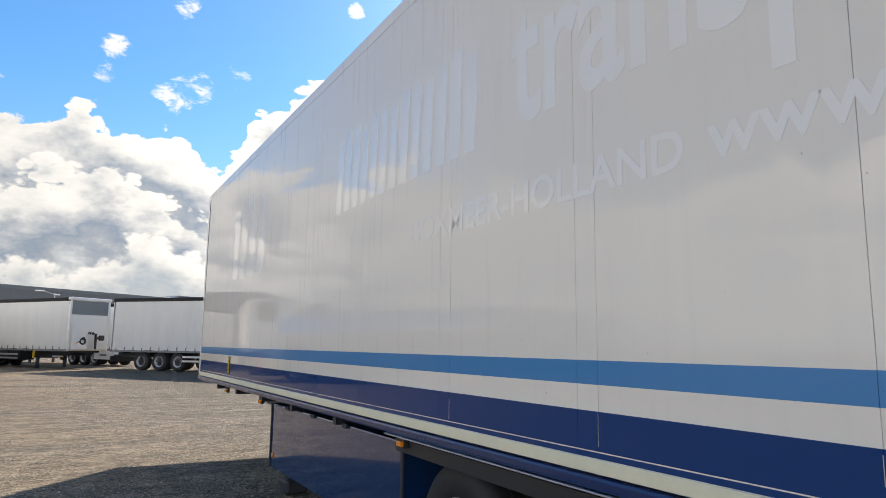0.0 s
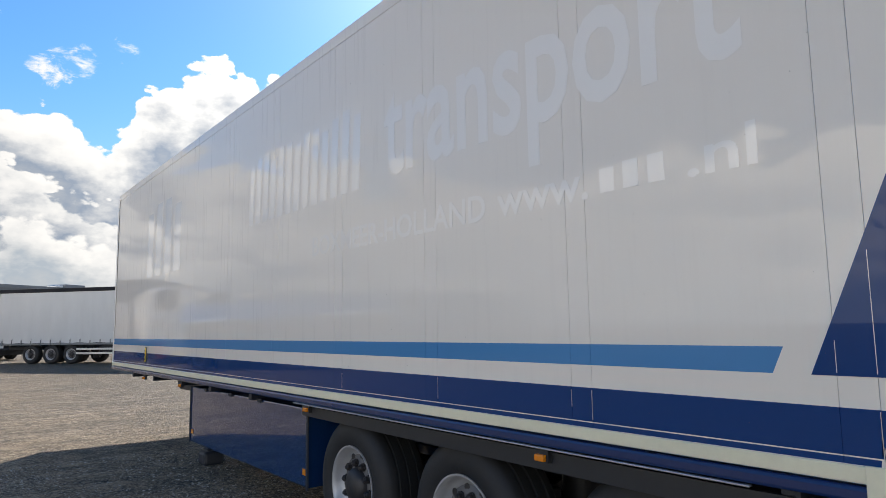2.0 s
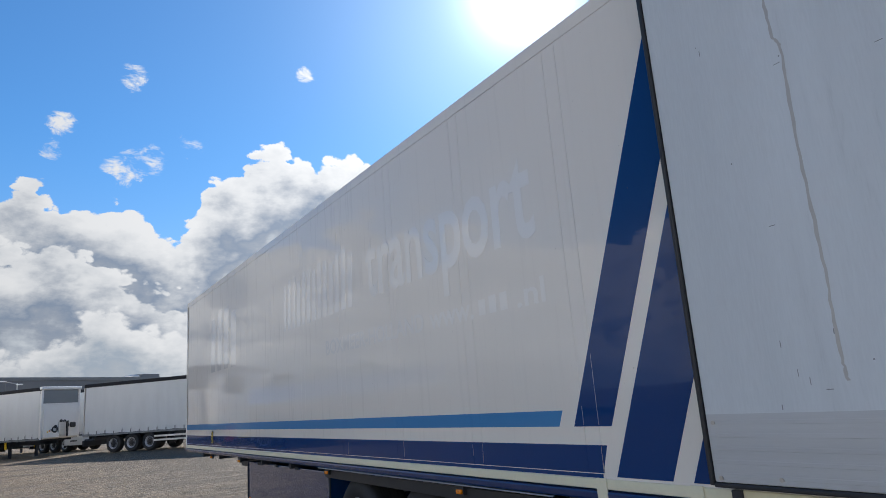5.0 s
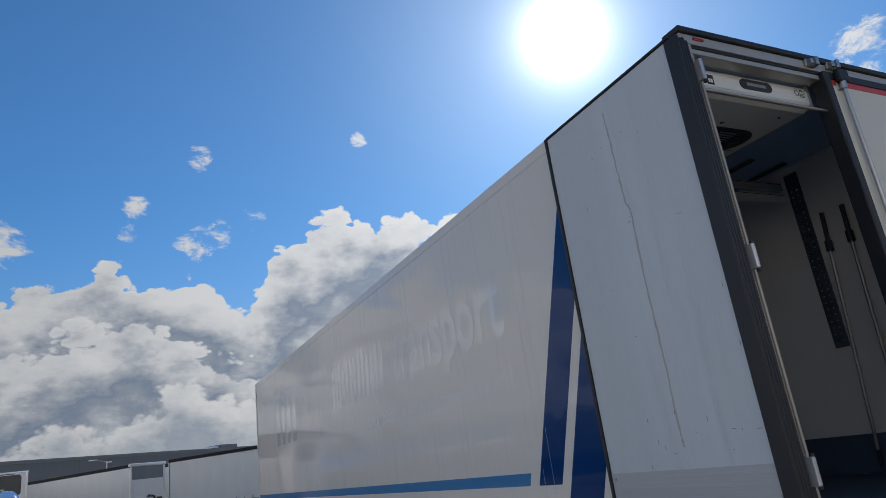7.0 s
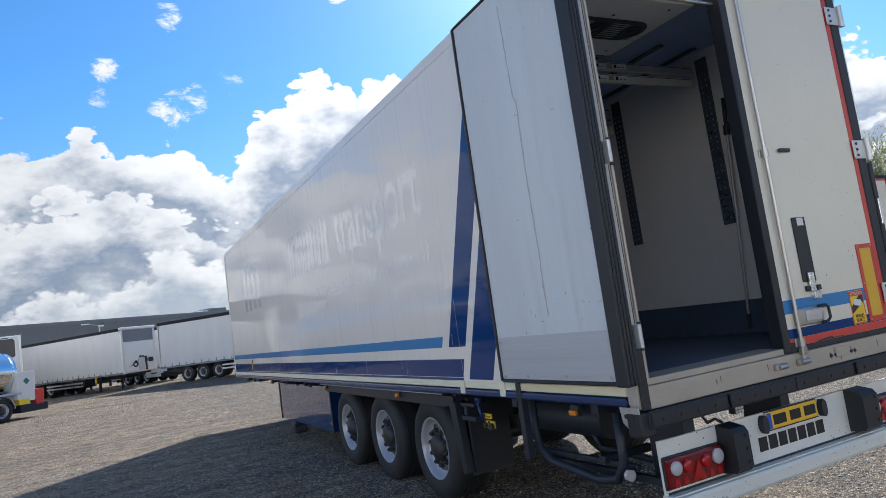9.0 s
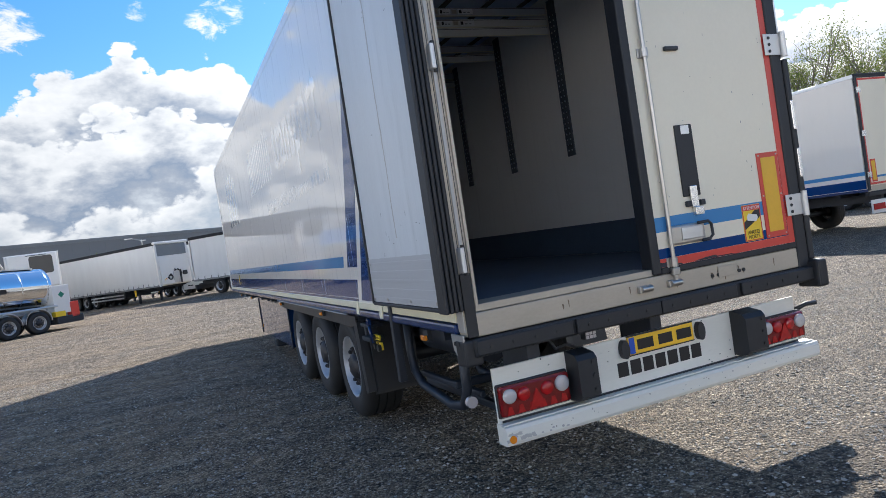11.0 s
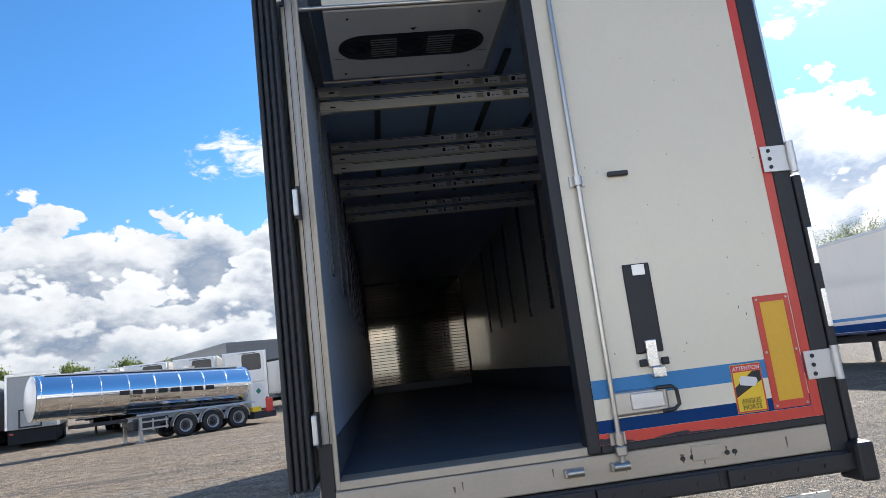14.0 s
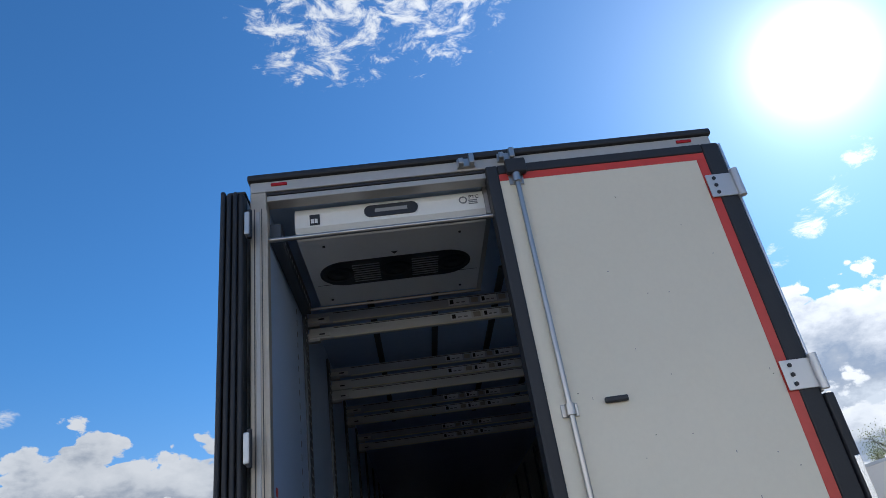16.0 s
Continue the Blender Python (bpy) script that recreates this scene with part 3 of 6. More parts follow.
def rim_mesh():
    p = [(0.035, 0.287), (0.010, 0.300), (0.002, 0.300), (0.002, 0.290), (0.012, 0.280), (0.030, 0.272), (0.055, 0.266), (0.072, 0.252), (0.082, 0.234), (0.088, 0.226)]
    return mesh_of("rim", lathe(bmesh.new(), p, 40), "rim")


# disc coloured darker than the rim: painted shade inside the ring, plus dust
def disc_mesh():
    p = [(0.088, 0.232), (0.076, 0.205), (0.066, 0.185), (0.062, 0.165), (0.062, 0.10), (0.30, 0.10)]
    return mesh_of("wheel_disc", lathe(bmesh.new(), p, 40), "disc")


def hub_mesh():
    p = [(0.20, 0.136), (0.045, 0.134), (0.020, 0.118), (0.008, 0.100), (0.000, 0.085), (-0.004, 0.045), (-0.012, 0.001)]
    return mesh_of("hub", lathe(bmesh.new(), p, 20), "hub")


def hole_mesh():
    return mesh_of("rim_hole", lathe(bmesh.new(), [(0.0, 0.026), (-0.004, 0.022), (-0.004, 0.0)], 12), "hub")


def nut_mesh():
    b = bmesh.new()
    tube(b, (0.062, 0, 0), (0.030, 0, 0), 0.024, 6)
    tube(b, (0.030, 0, 0), (0.018, 0, 0), 0.019, 8, 0.012)
    tube(b, (0.064, 0, 0), (0.052, 0, 0), 0.031, 12)
    return mesh_of("wheel_nut", b, "hub")


TYRE, RIM, DISC, HUB, NUT, HOLE = tyre_mesh(), rim_mesh(), disc_mesh(), hub_mesh(), nut_mesh(), hole_mesh()


def wheel(parent, x, y, z, facing, nuts=10, turn=0.0):
    """A wheel with its outer face towards the angle facing (degrees about z; 0 looks to -x)."""
    w = part("wheel", TYRE, "tyre", parent)
    w.matrix_basis = pose(x, y, z, 0, 0, facing) @ pose(0, 0, 0, turn)
    part("rim", RIM, "rim", w, "silver-painted steel rim")
    part("wheel_disc", DISC, "disc", w, "dusty wheel disc with shade in its grey")
    part("hub", HUB, "hub", w, "dark dusty hub")
    for k in range(nuts):
        t = 2 * math.pi * k / nuts
        part("wheel_nut", NUT, "hub", w).matrix_basis = pose(0, 0.167 * math.cos(t), 0.167 * math.sin(t))
        part("rim_hole", HOLE, "hub", w).matrix_basis = pose(0.079, 0.222 * math.cos(t + 0.31), 0.205 * math.sin(t + 0.31))
    return w


# ---- the reefer trailer with the open door ----
L, W, TOP = 13.68, 2.60, 4.00
trailer = thing("reefer_trailer", "white refrigerated semi-trailer with blue stripes, one rear door folded open", "trailer")
trailer.location = (1.3, 6.8, GZ)
KEEP = Matrix.Translation((-1.3, -6.8, -GZ))


def tp(name, b, material, label="", parent=None, smooth=30.0):
    """A part of the trailer, given in world metres."""
    ob = part(name, b, material, parent or trailer, label, smooth)
    if parent is None:
        ob.matrix_parent_inverse = KEEP
    return ob


Z0 = 1.09   # lower edge of the side walls
left_wall = tp("left_wall", B(0.006, 0.070, 0.05, L - 0.02, Z0, 3.93), "inner")
right_wall = tp("right_wall", B(2.53, W, 0.05, L - 0.02, Z0, 3.93, bev=0.004), "paint")
tp("roof", B(0.012, W - 0.012, 0.05, L - 0.01, 3.872, 3.985, bev=0.008), "inner")
tp("front_wall", B(0.0, W, L - 0.09, L - 0.012, Z0, 3.95, bev=0.01), "paint")
tp("cargo_floor", B(0.071, 2.529, 0.03, L - 0.09, 1.02, 1.185), "floor", "dark non-slip cargo floor")

# outer skin: wide and narrow panels with open joints
SEAMS = []
y = 2.10
while y < L - 0.4:
    SEAMS += [y, y + 0.125]
    y += 1.197
EDGES = [0.085] + SEAMS + [L - 0.035]
for a, b in zip(EDGES, EDGES[1:]):
    tp("panel", B(0.0, 0.006, a + 0.0011, b - 0.0011, Z0 + 0.005, 3.8965, bev=0.0006, seg=1), "paint", parent=left_wall)
tp("front_edge", B(-0.012, 0.05, L - 0.033, L + 0.012, Z0 - 0.02, 3.97, bev=0.008), "alu", parent=left_wall)
tp("top_rail", B(-0.0015, 0.06, 0.05, L, 3.8985, 3.994, bev=0.0012), "paint", "white roof edge rail", parent=left_wall)

# stripes, laid panel by panel
def stripe(z0, z1, y_end_bottom, y_end_top, material):
    for a, b in zip(EDGES, EDGES[1:]):
        a0, b0 = a + 0.0009, b - 0.0009
        if b0 <= min(y_end_bottom, y_end_top):
            continue
        lo, hi = max(a0, y_end_bottom), max(a0, y_end_top)
        tp("stripe", prism(bmesh.new(), [(lo, z0), (b0, z0), (b0, z1), (hi, z1)], "x", -0.0014, 0.003), material, parent=left_wall, smooth=0)


stripe(1.440, 1.537, 2.444, 2.400, "bluelight")
stripe(1.180, 1.335, 2.108, 2.054, "bluedark")
stripe(1.152, 1.175, 2.113, 2.110, "bluedark")
SL = 0.431


def slant(y0, y1, z0, z1, material):
    poly = [(y0, z0), (y1, z0), (y1 - SL * (z1 - z0), z1), (y0 - SL * (z1 - z0), z1)]
    poly = [(max(p, 0.10), q) for p, q in poly]
    tp("stripe", prism(bmesh.new(), poly, "x", -0.0022, 0.003), material, parent=left_wall, smooth=0)


slant(2.000, 2.308, 1.440, 3.86, "bluedark")
slant(1.618, 2.005, 1.164, 3.86, "bluedark")
slant(1.05, 1.49, 1.164, 3.3, "bluedark")
# the faint joint and scratches across the slanted stripes
for yy, z0, z1 in ((2.098, 1.45, 1.86), (2.100, 1.172, 1.33), (2.222, 1.45, 1.56)):
    tp("scratch", B(-0.0030, -0.002, yy, yy + 0.0022, z0, z1), "alu", parent=left_wall, smooth=0)
for yy, z0, z1 in ((3.297, 1.19, 1.325), (4.494, 1.20, 1.33), (5.69, 1.19, 1.30), (3.422, 1.24, 1.32)):
    tp("scratch", B(-0.0030, -0.0012, yy, yy + 0.002, z0, z1), "alu", parent=left_wall, smooth=0)

# lower rails
tp("lower_rail", B(-0.012, 0.05, 0.10, L, 1.094, 1.150, bev=0.005), "cream", "cream lower rail along the side", parent=left_wall)
tp("edge_rail", B(-0.020, 0.05, 0.10, L, 1.030, 1.085, bev=0.014), "bluerail", "blue-painted edge rail")
tp("edge_rail", B(W - 0.05, W + 0.012, 0.10, L, 1.03, Z0 - 0.002, bev=0.01), "bluerail")
tp("drip_rail", B(-0.026, 0.0, 2.55, 6.5, 1.018, 1.027, bev=0.003), "zinc")
for yy in (2.11, 1.46):
    tp("clip", B(-0.024, -0.012, yy - 0.035, yy + 0.045, 1.045, 1.156, bev=0.004), "cream", parent=left_wall)

# pale marks where lettering was taken off
def ghost_text(body, y_left, y_right, z0, z1, bold=0.0):
    me = lettering(body, 0.25, 0.0012, y_left - y_right, bold)
    zs = [v.co.z for v in me.vertices]
    me.transform(Matrix.Diagonal((1, 1, (z1 - z0) / (max(zs) - min(zs)), 1)) @ Matrix.Translation((0, 0, -min(zs))))
    me.materials.append(M["ghost"])
    ob = part("lettering", me, "ghost", left_wall, "faint ghost of removed lettering")
    ob.matrix_basis = pose(-0.0010, y_left, z0, 0, 0, -90)


ghost_text("BOXMEER-HOLLAND", 6.20, 4.02, 2.225, 2.385, 0.004)
ghost_text("transport", 5.09, 2.47, 2.46, 3.26, 0.004)
rng = random.Random(5)


def ghost_bars(y0, y1, z0, z1, count, lean=0.06):
    """Unreadable removed letters as upright bars."""
    step = (y0 - y1) / count
    for k in range(count):
        a = y0 - k * step
        wd = step * 0.62
        top = z1 - (0.0 if k % 3 else 0.10 * (z1 - z0)) - rng.random() * 0.04 * (z1 - z0)
        s = lean * (top - z0)
        tp("letter_mark", prism(bmesh.new(), [(a, z0), (a - wd, z0), (a - wd - s, top), (a - s, top)], "x", -0.0012, 0.002), "ghost", parent=left_wall, smooth=0)


ghost_bars(7.62, 5.38, 2.66, 3.32, 13)
ghost_text("www.", 3.92, 3.27, 2.225, 2.345, 0.004)
ghost_bars(3.20, 2.80, 2.24, 2.37, 3, 0.0)
ghost_text(".nl", 2.74, 2.44, 2.225, 2.40, 0.004)
ghost_bars(11.60, 9.80, 2.42, 3.45, 4, 0.02)
# rear frame
rear = tp("rear_frame", B(0.0, 0.085, 0.0, 0.09, 1.02, 3.904, bev=0.006), "sill", "stainless rear frame, stained at the sill")
tp("post_guard", B(0.003, 0.068, -0.016, -0.001, 1.015, 1.365, bev=0.004), "rubber", "black rubber strip low on the post", parent=rear)
tp("post_plate", B(-0.006, -0.0005, 0.004, 0.088, 1.045, 1.160, bev=0.002), "zinc", parent=rear)
tp("post_channel", B(0.030, 0.050, -0.006, 0.003, 1.16, 3.78, bev=0.002), "header", parent=rear)
for xx in (0.020, 0.058):
    tp("post_groove", B(xx, xx + 0.004, -0.0015, 0.004, 1.16, 3.80), "plastic", parent=rear, smooth=0)
tp("post_lip", B(0.072, 0.092, -0.010, 0.02, 1.15, 3.78, bev=0.003), "sill", parent=rear)
tp("header", B(0.0, W, 0.0, 0.10, 3.906, 3.972, bev=0.005), "header", "grey header of the rear frame", parent=rear)
tp("header_gasket", B(0.05, 1.286, 0.010, 0.10, 3.888, 3.905, bev=0.003), "rubber", parent=rear)
tp("header_step", B(0.06, 1.29, 0.016, 0.10, 3.853, 3.887, bev=0.004), "header", parent=rear)
tp("top_trim", B(-0.014, W + 0.014, -0.02, 0.12, 3.973, 4.014, bev=0.010), "rubber", "black rubber roof trim", parent=rear)
tp("right_post", B(W - 0.06, W, 0.003, 0.09, 1.02, 3.904, bev=0.006), "header", parent=rear)
sill = tp("sill", B(0.06, W - 0.01, -0.012, 0.09, 1.012, 1.145, bev=0.008), "sill", "stained steel sill below the doors", parent=rear)
tp("sill_lip", B(0.09, 1.31, -0.006, 0.20, 1.148, 1.188, bev=0.004), "sill", parent=rear)
under = tp("bumper_beam", B(0.02, W + 0.06, -0.035, 0.10, 0.905, 1.008, bev=0.012), "rubber", "black rubber-faced dock bumper beam")
for xx in (0.02, 0.66, 1.28, 1.94):
    tp("rubber_block", B(xx + 0.006, xx + 0.62 if xx < 1.9 else W + 0.05, -0.058, -0.036, 0.915, 1.0, bev=0.008), "rubber", parent=under)
    for k in range(4):
        tp("bolt", tube(bmesh.new(), (xx + 0.09 + 0.14 * k, -0.063, 0.955), (xx + 0.09 + 0.14 * k, -0.057, 0.955), 0.011, 10), "hub", parent=under)
tp("corner_block", B(W + 0.0, W + 0.095, -0.10, 0.08, 0.86, 1.05, bev=0.018), "rubber", parent=under)
tp("corner_block", B(-0.035, 0.075, -0.02, 0.10, 0.86, 1.005, bev=0.015), "rubber", parent=under)
tp("corner_plate", prism(bmesh.new(), [(-0.01, 1.035), (-0.01, 0.90), (0.06, 0.885), (0.135, 0.945), (0.150, 1.035)], "x", -0.03, -0.022), "zinc", parent=under)
for yy in (0.045, 0.095):
    tp("bolt", tube(bmesh.new(), (-0.038, yy, 0.985), (-0.029, yy, 0.985), 0.013, 10), "hub", parent=under)
for xx in (0.155, 2.445):
    tp("marker_lamp", B(xx - 0.045, xx + 0.045, -0.008, 0.004, 3.936, 3.957, bev=0.006), "lampred", parent=rear)
for xx, zz in ((1.185, 3.940), (1.412, 3.952)):
    k = tp("rod_keeper", B(xx - 0.05, xx + 0.05, -0.020, 0.0, zz - 0.02, zz + 0.035, bev=0.004), "steel", parent=rear)
    tp("rod_keeper_hook", B(xx - 0.045, xx - 0.015, -0.055, -0.018, zz - 0.02, zz + 0.02, bev=0.006), "steel", parent=rear)
    tp("rod_keeper_hook", B(xx + 0.015, xx + 0.045, -0.055, -0.018, zz - 0.02, zz + 0.045, bev=0.006), "steel", parent=rear)
for xx in (1.20, 1.43):
    tp("rod_keeper", B(xx - 0.05, xx + 0.05, -0.040, -0.010, 1.062, 1.105, bev=0.006), "steel", parent=sill)
    tp("rod_keeper_hook", tube(bmesh.new(), (xx - 0.04, -0.045, 1.085), (xx + 0.04, -0.045, 1.085), 0.017, 12), "steel", parent=sill)
for xx in (1.75, 1.80, 1.98, 2.02):
    tp("bolt", tube(bmesh.new(), (xx, -0.020, 1.075), (xx, -0.010, 1.075), 0.012, 10), "hub", parent=sill)
tp("keeper_plate", B(1.80, 1.95, -0.022, -0.011, 1.055, 1.125, bev=0.003), "sill", parent=sill)

# closed right door
door = tp("right_door", B(1.335, 2.575, -0.010, 0.075, 1.165, 3.852, bev=0.006), "doorwhite", "closed white rear door with red reflective border")
tp("door_seal", B(1.285, 1.352, -0.022, 0.085, 1.150, 3.905, bev=0.010), "rubber", "black door gasket", parent=door)
tp("door_seal", B(2.523, 2.622, -0.022, 0.06, 1.00, 3.905, bev=0.010), "rubber", parent=door)
tp("door_seal", B(1.352, 2.523, -0.020, 0.06, 3.849, 3.905, bev=0.006), "rubber", parent=door)
tp("door_seal", B(1.352, 2.523, -0.020, 0.06, 1.148, 1.187, bev=0.006), "rubber", parent=door)
tp("red_strip", B(1.352, 2.523, -0.0125, -0.006, 3.805, 3.848), "red", parent=door, smooth=0)
tp("red_strip", B(2.472, 2.523, -0.0125, -0.006, 1.188, 3.804), "red", parent=door, smooth=0)
tp("red_strip", B(1.352, 2.471, -0.0125, -0.006, 1.188, 1.240), "red", parent=door, smooth=0)
tp("stripe", B(1.353, 2.471, -0.0115, -0.006, 1.405, 1.497), "bluelight", parent=door, smooth=0)
tp("stripe", B(1.353, 2.471, -0.0115, -0.006, 1.241, 1.303), "bluedark", parent=door, smooth=0)
rod = tp("lock_rod", tube(bmesh.new(), (1.442, -0.034, 1.09), (1.442, -0.034, 3.90), 0.0135, 14), "steel", "stainless lock rod", parent=door)
for zz in (3.80, 2.515, 1.21):
    tp("rod_bracket", B(1.402, 1.482, -0.020, -0.010, zz - 0.030, zz + 0.030, bev=0.003), "steel", parent=door)
    tp("rod_collar", tube(bmesh.new(), (1.442, -0.034, zz - 0.026), (1.442, -0.034, zz + 0.026), 0.024, 14), "steel", parent=door)
tp("rod_cam", B(1.392, 1.505, -0.060, -0.0205, 3.825, 3.918, bev=0.010), "rubber", parent=door)
tp("rod_cam", B(1.415, 1.470, -0.052, -0.016, 1.13, 1.18, bev=0.008), "steel", parent=door)
lock = tp("lock_housing", B(1.435, 1.725, -0.038, -0.010, 1.312, 1.432, bev=0.012), "steel", "stainless lock with black handle", parent=door)
tp("lock_plate", B(1.53, 1.70, -0.046, -0.0385, 1.335, 1.415, bev=0.006), "alu", parent=lock)
tp("lock_handle", pipe(bmesh.new(), [(1.66, -0.05, 1.428), (1.74, -0.055, 1.430), (1.762, -0.055, 1.41), (1.766, -0.055, 1.34), (1.74, -0.052, 1.318), (1.68, -0.05, 1.315)], 0.010), "plastic", parent=lock)
pad = tp("protective_pad", B(1.608, 1.750, -0.018, -0.010, 1.60, 2.055, bev=0.006), "rubber", "black rubber pad with steel holder", parent=door)
tp("pad_label", B(1.655, 1.722, -0.0215, -0.0185, 1.995, 2.05, bev=0.001), "alu", parent=pad)
tp("holder", B(1.655, 1.712, -0.034, -0.0185, 1.53, 1.665, bev=0.004), "alubright", parent=pad)
tp("holder_foot", B(1.668, 1.735, -0.045, -0.012, 1.478, 1.53, bev=0.004), "alubright", parent=pad)
for xx in (1.632, 1.745):
    tp("rubber_stop", B(xx - 0.018, xx + 0.018, -0.038, -0.0105, 1.535, 1.572, bev=0.006), "rubber", parent=door)
tp("catch", B(1.612, 1.722, -0.034, -0.010, 2.525, 2.552, bev=0.007), "plastic", "black plastic catch", parent=door)
panel = tp("marker_board", B(2.270, 2.465, -0.016, -0.0105, 1.246, 1.818, bev=0.002), "red", "red-bordered yellow reflective marker board", parent=door)
tp("marker_field", B(2.302, 2.433, -0.0185, -0.0165, 1.285, 1.785), "yellow", parent=panel, smooth=0)
for xx in (2.286, 2.449):
    for zz in (1.262, 1.53, 1.80):
        tp("rivet", tube(bmesh.new(), (xx, -0.0195, zz), (xx, -0.016, zz), 0.006, 8), "steel", parent=panel)
for zz in (3.615, 2.538, 1.440):
    h = tp("hinge", B(2.474, 2.640, -0.030, -0.0225, zz - 0.072, zz + 0.072, bev=0.003), "hinge", "bright stainless door hinge", parent=door)
    tp("hinge_knuckle", tube(bmesh.new(), (2.636, -0.040, zz - 0.085), (2.636, -0.040, zz + 0.085), 0.020, 14), "hinge", parent=h)
    for k in (-0.045, 0.0, 0.045):
        tp("bolt", tube(bmesh.new(), (2.515, -0.035, zz + k), (2.515, -0.029, zz + k), 0.011, 8), "hub", parent=h)
# rubber guard outside the right post
guard = tp("side_guard", B(2.627, 2.675, -0.03, 0.10, 1.05, 2.44, bev=0.012), "rubber", "black rubber corner guard with slots")
tp("guard_strip", B(2.624, 2.640, -0.018, 0.10, 2.445, 3.90, bev=0.006), "alu", parent=guard)
# bright plates imitate the sky showing through the open slots
for zz in (1.62, 1.95):
    tp("slot_sky_plate", B(2.640, 2.668, -0.034, -0.028, zz, zz + 0.20, bev=0.003), "alubright", parent=guard)

# grime below the lock and run-off on the sill
gr = [(1.353, 1.189), (1.53, 1.189), (1.515, 1.197), (1.47, 1.201), (1.455, 1.214), (1.41, 1.222), (1.385, 1.214), (1.353, 1.220)]
tp("grime", prism(bmesh.new(), gr, "y", -0.0134, -0.0124), "chassis", parent=door, smooth=0)
gr = [(1.62, 1.189), (1.98, 1.189), (1.93, 1.195), (1.82, 1.196), (1.80, 1.206), (1.73, 1.203), (1.66, 1.196)]
tp("grime", prism(bmesh.new(), gr, "y", -0.0134, -0.0124), "chassis", parent=door, smooth=0)
rw = random.Random(9)
for xx in (0.62, 0.66, 1.10, 1.24, 1.40, 1.46, 1.752, 1.803, 1.86, 1.982, 2.022, 2.30):
    z1, w = rw.uniform(1.075, 1.12), rw.uniform(0.004, 0.012)
    z0 = z1 - rw.uniform(0.03, 0.06)
    tp("run_off", prism(bmesh.new(), [(xx - w, z1), (xx + w * 0.8, z1 - 0.004), (xx + w * 0.5, z0 + 0.01), (xx, z0), (xx - w * 0.6, z0 + 0.014)], "y", -0.0131, -0.0118), "stain", parent=sill, smooth=0)

# warning sticker
st = tp("warning_sticker", B(2.078, 2.240, -0.0135, -0.0105, 1.247, 1.487), "sign", "yellow blind spot warning sticker with red edge", parent=door, smooth=0)
tp("sticker_top", B(2.079, 2.239, -0.0150, -0.0138, 1.449, 1.485), "red", parent=st, smooth=0)
for x0, x1, z0, z1 in ((2.079, 2.086, 1.249, 1.448), (2.232, 2.239, 1.249, 1.448), (2.086, 2.232, 1.249, 1.256)):
    tp("sticker_edge", B(x0, x1, -0.0148, -0.0138, z0, z1), "red", parent=st, smooth=0)
tp("sticker_picture", prism(bmesh.new(), [(2.086, 1.325), (2.232, 1.40), (2.232, 1.448), (2.190, 1.448), (2.086, 1.375)], "y", -0.0148, -0.0138), "black", parent=st, smooth=0)
tp("sticker_truck", prism(bmesh.new(), [(2.115, 1.385), (2.19, 1.372), (2.21, 1.395), (2.205, 1.415), (2.13, 1.430), (2.115, 1.415)], "y", -0.0158, -0.0149), "white", parent=st, smooth=0)
for body, xx, zz, sz, wd, mt in (("ATTENTION", 2.087, 1.456, 0.030, 0.144, "white"), ("ANGLES", 2.106, 1.293, 0.036, 0.105, "black"), ("MORTS", 2.110, 1.262, 0.036, 0.098, "black")):
    me = lettering(body, sz, 0.001, wd)
    me.materials.append(M[mt])
    part("lettering", me, mt, st).matrix_basis = pose(xx, -0.0156, zz)

# open left door, folded back on the side wall: the inner face is outside
od = tp("left_door", B(-0.105, -0.028, 0.022, 1.285, 1.195, 3.90, bev=0.006), "lining", "open rear door folded along the side, grey-white lining")
tp("door_seal", B(-0.118, -0.022, 1.287, 1.310, 1.18, 3.915, bev=0.008), "rubber", "black door gasket", parent=od)
tp("door_seal", B(-0.116, -0.022, -0.01, 1.287, 1.172, 1.193, bev=0.006), "rubber", parent=od)
tp("door_seal", B(-0.116, -0.022, -0.01, 1.287, 3.902, 3.918, bev=0.006), "rubber", parent=od)
for k in range(4):
    tp("gasket_rib", B(-0.135 + 0.030 * k, -0.111 + 0.030 * k, -0.085 + 0.006 * k, 0.021, 1.17, 3.880 - 0.012 * (k % 2), bev=0.010, seg=3), "rubber", parent=od)
tp("gasket_back", B(-0.128, -0.020, -0.045, 0.0215, 1.18, 3.868), "rubber", parent=od)
kick = tp("kick_plate", B(-0.1075, -0.104, 0.035, 1.28, 1.20, 1.498), "kick", "scuffed aluminium kick plate", parent=od)
for k in range(5):
    tp("kick_groove", B(-0.1100, -0.1076, 0.04, 1.275, 1.22 + 0.058 * k, 1.238 + 0.058 * k, bev=0.001, seg=1), "kick", parent=kick)
for yy, zz in ((1.245, 1.46), (1.245, 1.215), (0.95, 1.222), (0.5, 1.222), (0.08, 1.222)):
    tp("rivet", tube(bmesh.new(), (-0.114, yy, zz), (-0.105, yy, zz), 0.010, 8), "steel", parent=kick)
